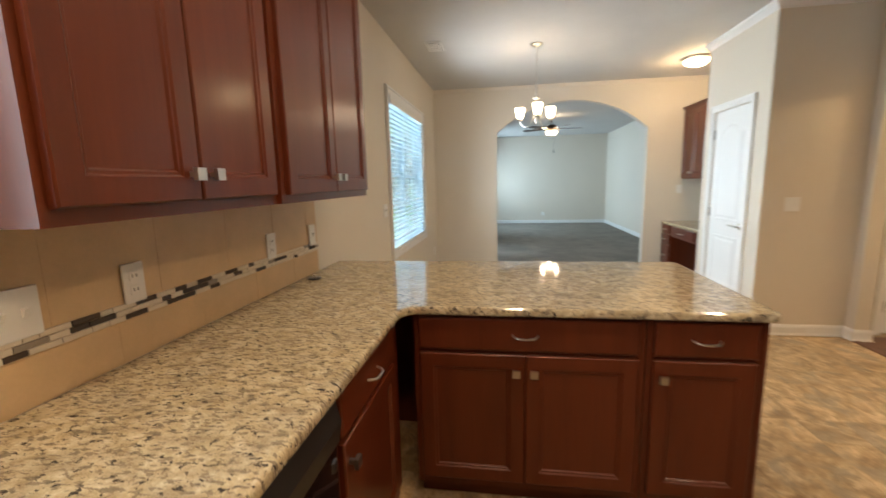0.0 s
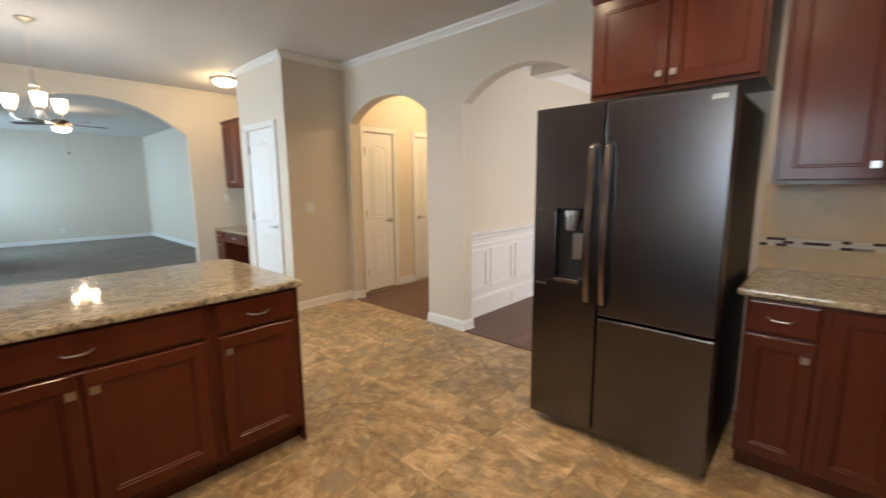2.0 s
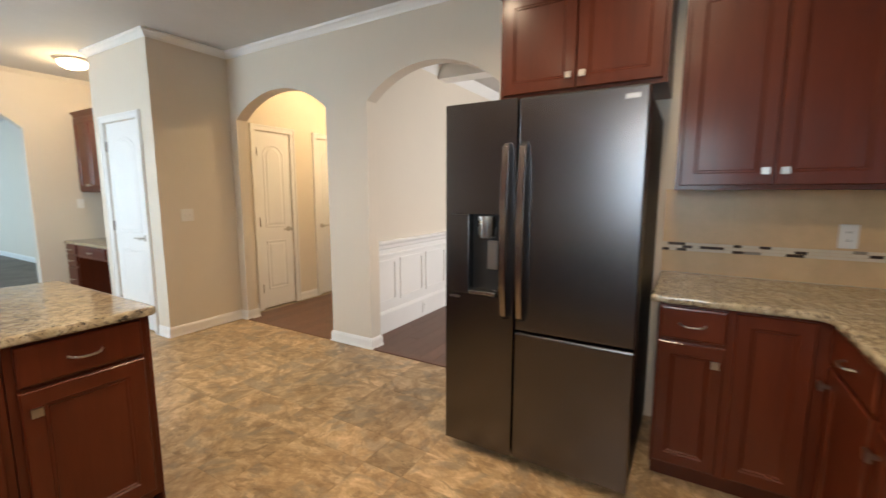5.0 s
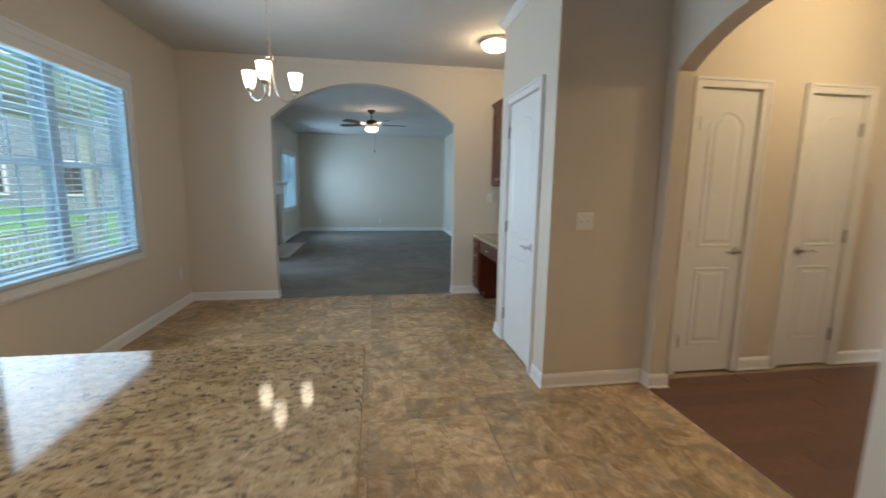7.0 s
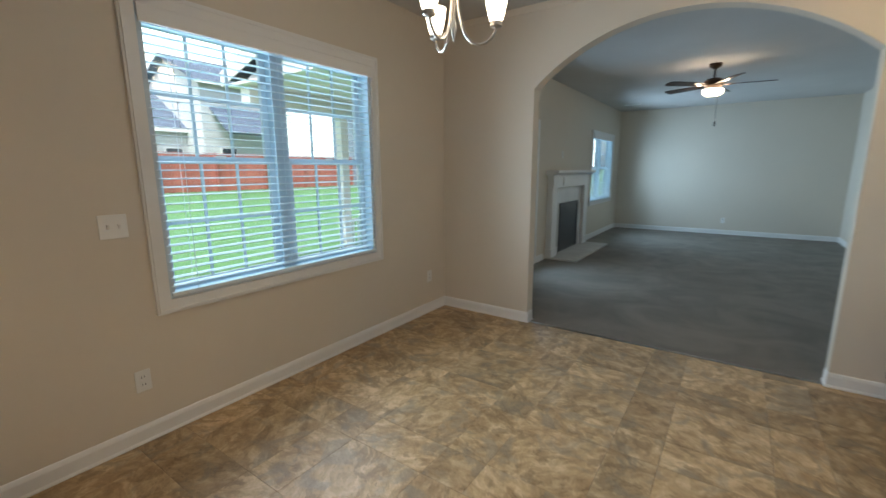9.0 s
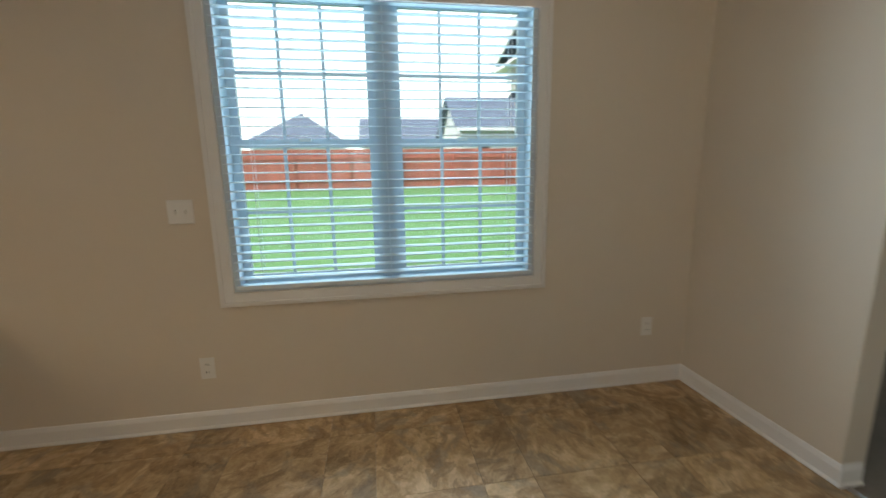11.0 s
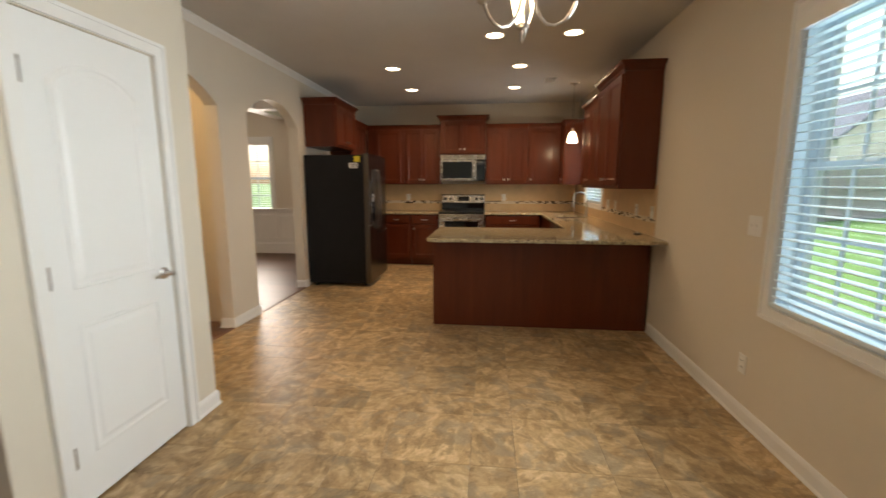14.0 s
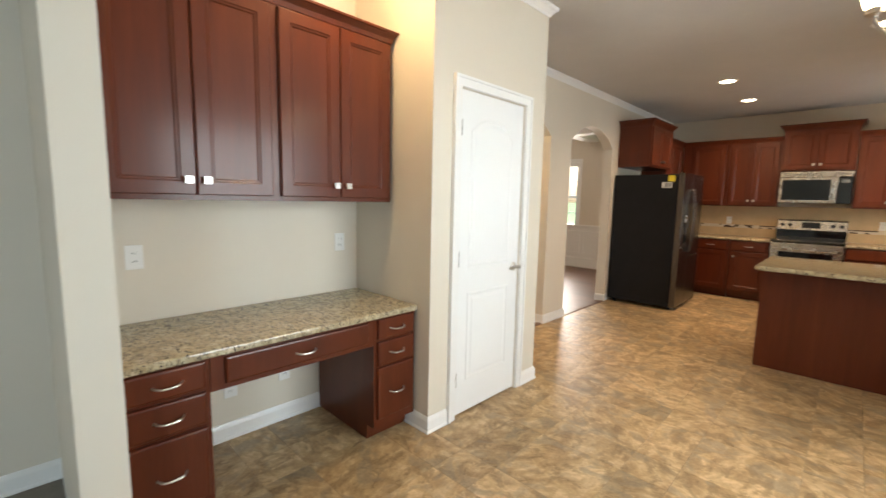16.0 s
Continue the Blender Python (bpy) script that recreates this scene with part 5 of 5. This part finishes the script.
# Fanlight and transom glow by themselves, in place of daylight behind them.
part("fanlight", prism(bmesh.new(), [(u, 0.026, z) for u, z in arc_points(0.255, 0.75, 1.61, 1.855, 14)], (0, 0.003, 0)), glowing("daylit_fanlight", (0.45, 0.72, 0.95), 0.15), leaf, "pale blue daylit fanlight")
for k in range(3):
    a = radians(45 * (k + 1))
    part("fanlight_bar", tube(bmesh.new(), [(0.5025, 0.024, 1.612), (0.5025 + 0.245 * math.cos(a), 0.024, 1.612 + 0.235 * math.sin(a))], 0.006, 6), DOORW, leaf)
bm = bmesh.new()
for a, b, z0, z1 in ((-0.06, 0.06, 0.003, 2.42), (0.945, 1.06, 0.003, 2.42), (0.06, 0.945, 2.025, 2.10), (0.06, 0.945, 2.33, 2.42)):
    box(bm, a, b, -0.018, 0.06, z0, z1)
part("casing", bm, TRIM, fd)
part("transom_pane", box(bmesh.new(), 0.06, 0.945, 0.03, 0.036, 2.10, 2.33), bpy.data.materials["daylit_fanlight"], fd, "daylit transom pane")
hd = part("door_knob", lathe(bmesh.new(), [(0.03, 0.0), (0.03, 0.006), (0.012, 0.012), (0.012, 0.035), (0.028, 0.045), (0.028, 0.06), (0.0, 0.07)], 18), NICKEL, fd, "satin nickel knob", True)
hd.matrix_basis = pose(0.875, 0.03, 0.85, 90, 0, 0)
hd = part("deadbolt", lathe(bmesh.new(), [(0.028, 0.0), (0.028, 0.012), (0.0, 0.016)], 18), NICKEL, fd, "", True)
hd.matrix_basis = pose(0.875, 0.03, 0.985, 90, 0, 0)

# ---- outside ----
structure("ground", prism(bmesh.new(), [(600, -600, -0.9), (600, -600, -0.30), (-4.0, -600, -0.30), (-9.0, -600, -0.06), (-14.0, -600, 0.34), (-19.0, -600, 0.55), (-24.0, -600, 0.60), (-600, -600, 0.60), (-600, -600, -0.9)], (0, 1200, 0)), GRASS, "mown green back lawn", "lawn")


def fence(m, length, material, label, h=1.75):
    t = thing("fence", label, "fence", m)
    n = int(length / 0.146)
    me = None
    rnd = random.Random(3)
    for z in (0.35, 1.35):
        part("rail", box(bmesh.new(), 0, length, 0.012, 0.05, z, z + 0.09), material, t)
    for i in range(int(length / 2.4) + 1):
        part("post", box(bmesh.new(), i * 2.4 - 0.045, i * 2.4 + 0.045, 0.05, 0.14, 0, h + 0.02), material, t)
    bm = box(bmesh.new(), 0, 0.140, -0.010, 0.010, 0.03, h)
    me = mesh_of("board", bm, material)
    for i in range(min(n, 290)):
        ob = new("board", me)
        ob.parent = t
        ob.location = (i * 0.146, rnd.uniform(-0.004, 0.004), rnd.uniform(-0.012, 0.012))
    return t


WHITESKY = glowing("overcast_sky", (0.90, 0.96, 1.0), 0.46)
bm = bmesh.new()
rows = [[bm.verts.new((-160 * math.cos(a) + 2, 160 * math.sin(a) + 4, z)) for z in (-2.0, 130.0)] for a in [radians(-75 + 7.5 * k) for k in range(21)]]
for a, b in zip(rows, rows[1:]):
    bm.faces.new((a[0], b[0], b[1], a[1]))
structure("backdrop", bm, WHITESKY, "pale overcast sky beyond the houses", "sky")
fence(pose(-17.5, 26.0, 0.47, 0, 0, -90), 35.0, FENCE, "red-stained wooden privacy fence behind the lawn")
fence(pose(-17.4, -9.1, -0.25, 0, 0, 0), 20.0, GREYFENCE, "weathered grey wooden privacy fence beside the lawn", 2.25)


def house(m, w, d, h, rise, wall_mat, label, gable=True, windows=2, storeys=1):
    """A neighbouring house: walls, roof with overhang, windows and a gable."""
    t = thing("house", label, "house", m, "neighbouring houses")
    part("wall", box(bmesh.new(), 0, w, 0, d, 0, h), wall_mat, t)
    o = 0.45
    bm = bmesh.new()
    if gable:
        pts = [(-o, -o, h - 0.05), (-o, d / 2, h + rise), (-o, d + o, h - 0.05), (-o, d + o, h + 0.10), (-o, d / 2, h + rise + 0.18), (-o, -o, h + 0.10)]
        prism(bm, pts, (w + 2 * o, 0, 0))
        roof = part("roof", bm, ROOF, t, "grey shingle gable roof")
        for x in (0.0, w - 0.1):
            part("gable_wall", prism(bmesh.new(), [(x, 0, h), (x, d, h), (x, d / 2, h + rise - 0.1)], (0.1, 0, 0)), wall_mat, t)
    else:
        a = [bm.verts.new(p) for p in ((-o, -o, h), (w + o, -o, h), (w + o, d + o, h), (-o, d + o, h))]
        r0, r1 = bm.verts.new((min(d, w) / 2, d / 2, h + rise)), bm.verts.new((w - min(d, w) / 2 + 0.01, d / 2, h + rise))
        for f in ((a[0], a[1], r1, r0), (a[1], a[2], r1), (a[2], a[3], r0, r1), (a[3], a[0], r0), (a[3], a[2], a[1], a[0])):
            bm.faces.new(f)
        part("roof", bm, ROOF, t, "grey shingle hip roof")
    part("fascia", box(bmesh.new(), -o, w + o, -o - 0.03, -o, h - 0.12, h + 0.08), TRIM, t)
    for s in range(storeys):
        for i in range(windows):
            x = w * (i + 0.5) / windows
            z = 0.9 + s * 2.8
            win = part("window", box(bmesh.new(), x - 0.55, x + 0.55, -0.06, 0.0, z, z + 1.45), TRIM, t, "white framed window")
            part("pane", box(bmesh.new(), x - 0.47, x + 0.47, -0.075, -0.06, z + 0.08, z + 1.37), DARKWIN, win)
    return t


TANSIDING = simple("tan_siding", (0.42, 0.38, 0.32), 0.7, 0, 0.05, 2)
house(pose(-38.0, -4.9, 0.58, 0, 0, 90), 7.6, 9.0, 3.3, 3.0, SIDING, "single-storey neighbouring house with grey hip roof", False)
house(pose(-39.0, 4.8, 0.58, 0, 0, 90), 7.6, 9.0, 3.2, 2.5, SIDING, "single-storey neighbouring house with grey gable roof")
house(pose(-27.5, 11.7, 0.58, 0, 0, 90), 6.5, 8.0, 3.4, 2.6, SIDING, "neighbouring house with grey gable roof beyond the fence")
house(pose(-30.5, -25.0, 0.4, 0, 0, -90), 9.5, 8.4, 3.9, 3.6, SIDING, "neighbouring house with its pale gable end beyond the fence")
house(pose(-33.5, -27.5, 0.4, 0, 0, 180), 13.0, 10.0, 4.4, 4.2, TANSIDING, "tan neighbouring house with grey hip roof", False)
house(pose(-12.0, -30.0, -0.3, 0, 0, 180), 11.0, 10.0, 3.4, 3.2, TANSIDING, "tan neighbouring house with grey gable roof")
# Pale siding standing in shade; the shade is put into its dark blue colour.
house(pose(-18.0, 22.5, -0.2, 0, 0, 0), 12.0, 9.0, 5.6, 2.6, simple("shaded_siding", (0.17, 0.21, 0.25), 0.7, 0, 0.05, 2), "two-storey neighbouring house, pale siding coloured as if shaded", False, 4, 2)
tall = house(pose(-25.2, 17.4, 0.58, 0, 0, 90), 6.1, 8.0, 6.2, 2.0, SIDING, "tall pale-sided neighbouring house with a lean-to roof", True, 2, 1)
part("lean_to_roof", prism(bmesh.new(), [(0.5, -2.0, 3.05), (0.5, -0.08, 4.65), (0.5, -0.08, 4.80), (0.5, -2.1, 3.18)], (3.7, 0, 0)), ROOF, tall, "grey shingle lean-to roof")

porch = thing("porch", "covered back porch with white posts and railing", "porch", pose(0, 0, 0))
part("slab", box(bmesh.new(), -3.3, -0.16, 7.2, 11.4, -0.30, -0.15), simple("porch_concrete", (0.42, 0.41, 0.39), 0.85, 0, 0.1, 3), porch, "grey concrete slab")
part("roof", prism(bmesh.new(), [(-3.6, 7.08, 2.66), (-0.152, 7.08, 3.78), (-0.152, 7.08, 3.90), (-3.6, 7.08, 2.78)], (0, 4.4, 0)), ROOF, porch, "grey shingle porch roof")
part("rake_board", prism(bmesh.new(), [(-3.6, 7.06, 2.56), (-0.152, 7.06, 3.66), (-0.152, 7.06, 3.86), (-3.6, 7.06, 2.75)], (0, 0.019, 0)), TRIM, porch, "white rake board")
part("gable_wall", prism(bmesh.new(), [(-3.3, 7.2, 2.60), (-0.152, 7.2, 2.60), (-0.152, 7.2, 3.62)], (0, 0.1, 0)), SIDING, porch, "pale siding gable end")
part("soffit", box(bmesh.new(), -3.55, -0.152, 7.1, 11.4, 2.56, 2.598), TRIM, porch, "white porch soffit")
part("beam", box(bmesh.new(), -3.36, -3.16, 7.2, 11.35, 2.30, 2.56), TRIM, porch, "white porch beam")
for y in (8.82, 11.18):
    post = part("post", soft_box(-3.34, -3.18, y, y + 0.16, -0.15, 2.30, 0.008), TRIM, porch, "white square post")
    part("post_base", soft_box(-3.36, -3.16, y - 0.02, y + 0.18, -0.15, 0.04, 0.006), TRIM, post)
part("top_rail", soft_box(-3.29, -3.23, 8.98, 11.18, 0.49, 0.55, 0.006), TRIM, porch, "white top rail")
part("bottom_rail", soft_box(-3.28, -3.24, 8.98, 11.18, -0.06, -0.02, 0.005), TRIM, porch)
for i in range(18):
    part("baluster", box(bmesh.new(), -3.275, -3.245, 9.07 + i * 0.117, 9.10 + i * 0.117, -0.02, 0.49), TRIM, porch)
chase = thing("chimney_chase", "pale siding chimney chase on the back wall", "chimney", pose(0, 0, 0))
part("wall", box(bmesh.new(), -0.9, -0.152, 11.52, 12.1, -0.3, 5.2), SIDING, chase)
for k in range(26):
    part("siding_board", prism(bmesh.new(), [(-0.9, 11.519, -0.28 + k * 0.2), (-0.9, 11.495, -0.28 + k * 0.2), (-0.9, 11.512, -0.082 + k * 0.2), (-0.9, 11.519, -0.082 + k * 0.2)], (0.745, 0, 0)), SIDING, chase)

# ---- backsplash ----
MOS = (MOSAIC_DARK, MOSAIC_GREY, MOSAIC_PALE, MOSAIC_PALE, MOSAIC_PALE)


def backsplash(name, m, length, label, singly, gap=None):
    """Wall tiles in two rows with a mosaic strip between; local front faces -y, x along the wall."""
    t = thing(name, label, "backsplash", m, "", "structure")
    spans = [(0.0, length)] if not gap else [(0.0, gap[0]), (gap[1], length)]
    bm = bmesh.new()
    box(bm, 0, length, -0.005, -0.0005, 0.906, 1.075)
    for a, b in spans:
        box(bm, a, b, -0.005, -0.0005, 1.075, 1.372)
    part("grout_bed", bm, MORTAR, t, "pale grout")
    tw = 0.33
    for z0, z1, sp in ((0.907, 1.026, [(0.0, length)]), (1.078, 1.371, spans)):
        for a, b in sp:
            n = max(1, math.ceil((b - a) / tw - 0.05))
            for i in range(n):
                x0, x1 = a + i * tw, min(b, a + (i + 1) * tw)
                if x1 - x0 > 0.02:
                    part("tile", soft_box(x0 + 0.0005, x1 - 0.0005, -0.0062, -0.004, z0, z1 - 0.0005, 0.0008, 1), SPLASH, t)
    rnd = random.Random(int(length * 100))
    loose = {}
    meshes = {}
    for r in range(3):
        x = -rnd.uniform(0, 0.04)
        z = 1.0285 + r * 0.0160
        while x < length:
            w = rnd.choice((0.036, 0.05, 0.05, 0.075, 0.075))
            k = rnd.choices((0, 1, 2), (0.26, 0.10, 0.64))[0]
            a, b = max(0, x), min(length, x + w)
            if b - a > 0.008:
                if singly and abs(b - a - w) < 1e-6:
                    key = (w, k)
                    if key not in meshes:
                        meshes[key] = mesh_of("mosaic_piece", soft_box(0.0006, w - 0.0006, -0.0098, -0.004, 0.0006, 0.0148, 0.001, 1), MOS[k])
                    ob = new("mosaic_piece", meshes[key])
                    ob.parent = t
                    ob.location = (a, rnd.uniform(-0.0005, 0.0005), z)
                else:
                    box(loose.setdefault(k, bmesh.new()), a + 0.0006, b - 0.0006, -0.0098, -0.004, z + 0.0006, z + 0.0148)
            x += w
    for k, b in loose.items():
        tagged(part("mosaic_strip", b, MOS[k], t), kind="stuff")


backsplash("backsplash_west", pose(0.0, -0.51, 0, 0, 0, 90), 3.58, "beige wall tiles with a dark mosaic strip by the sink", True, (0.73, 1.81))
backsplash("backsplash_south", pose(3.94, -0.52, 0, 0, 0, 180), 3.93, "beige wall tiles with a dark mosaic strip behind the range", False)
backsplash("backsplash_east", pose(3.94, 0.735, 0, 0, 0, -90), 1.245, "beige wall tiles with a dark mosaic strip by the refrigerator", False)

# ---- floors ----
floor_living = structure("floor_living", box(bmesh.new(), 0, 4.15, 7.33, 14.70, -0.011, 0.002), CARPET, "grey-brown wall-to-wall carpet", "carpet")
structure("threshold", prism(bmesh.new(), [(0.945, 7.300, 0.0005), (0.945, 7.308, 0.005), (0.945, 7.325, 0.006), (0.945, 7.333, 0.003)], (2.11, 0, 0)), GUNMETAL, "thin metal carpet threshold strip", "threshold")
for y0, y1 in ((1.77, 2.915), (3.378, 4.624)):
    structure("threshold", prism(bmesh.new(), [(3.925, y0, 0.0005), (3.932, y0, 0.008), (3.972, y0, 0.010), (3.98, y0, 0.001)], (0, y1 - y0, 0)), OAK, "dark wooden threshold strip", "threshold")
fl = thing("floor", "beige stone-look vinyl tile floor", "floor", pose(0, 0, 0), "", "structure")
def module_lines(first, lo, hi):
    """Joints that alternate between wide and narrow rows."""
    out, k = [first], 0
    while out[-1] < hi:
        out.append(out[-1] + (0.457, 0.229)[k % 2])
        k += 1
    return [lo] + [v for v in out if lo + 0.02 < v < hi - 0.02] + [hi]


meshes = {}
xs, ys = module_lines(-0.479, 0.0, 3.94), module_lines(-0.80, -0.52, 7.305)
for x0, x1 in zip(xs, xs[1:]):
    for y0, y1 in zip(ys, ys[1:]):
        key = (round(x1 - x0, 3), round(y1 - y0, 3))
        if key not in meshes:
            w, d = (x1 - x0) / 2 - 0.0008, (y1 - y0) / 2 - 0.0008
            bm = bmesh.new()
            a = [bm.verts.new(p) for p in ((-w, -d, -0.011), (w, -d, -0.011), (w, d, -0.011), (-w, d, -0.011))]
            b = [bm.verts.new(p) for p in ((-w, -d, -0.0005), (w, -d, -0.0005), (w, d, -0.0005), (-w, d, -0.0005))]
            e = 0.0025
            c = [bm.verts.new(p) for p in ((-w + e, -d + e, 0), (w - e, -d + e, 0), (w - e, d - e, 0), (-w + e, d - e, 0))]
            for k in range(4):
                q = (k + 1) % 4
                bm.faces.new((a[k], a[q], b[q], b[k]))
                bm.faces.new((b[k], b[q], c[q], c[k]))
            bm.faces.new(c)
            meshes[key] = mesh_of("tile", bm, TILE)
        ob = new("tile", meshes[key])
        ob.parent = fl
        ob.location = ((x0 + x1) / 2, (y0 + y1) / 2, 0)
hw = thing("floor_hall", "dark brown hardwood plank floor in the hall and dining room", "floor", pose(0, 0, 0), "", "structure")
PW, PL = 0.127, 1.35
rnd = random.Random(5)
planks = {}
for j in range(45):
    y = -0.85 + j * PW
    if y + PW > 4.81:
        break
    x = 3.945 - PL * ((j * 0.382) % 1.0)
    while x < 9.10:
        a, b = max(3.945, x), min(9.10, x + PL)
        if b - a > 0.02:
            w = round(b - a, 2)
            if w not in planks:
                planks[w] = mesh_of("plank", box(bmesh.new(), 0.0008, b - a - 0.0008, 0.0008, PW - 0.0008, -0.011, -0.001), OAK)
            ob = new("plank", planks[w])
            ob.parent = hw
            ob.location = (a, y, 0)
        x += PL
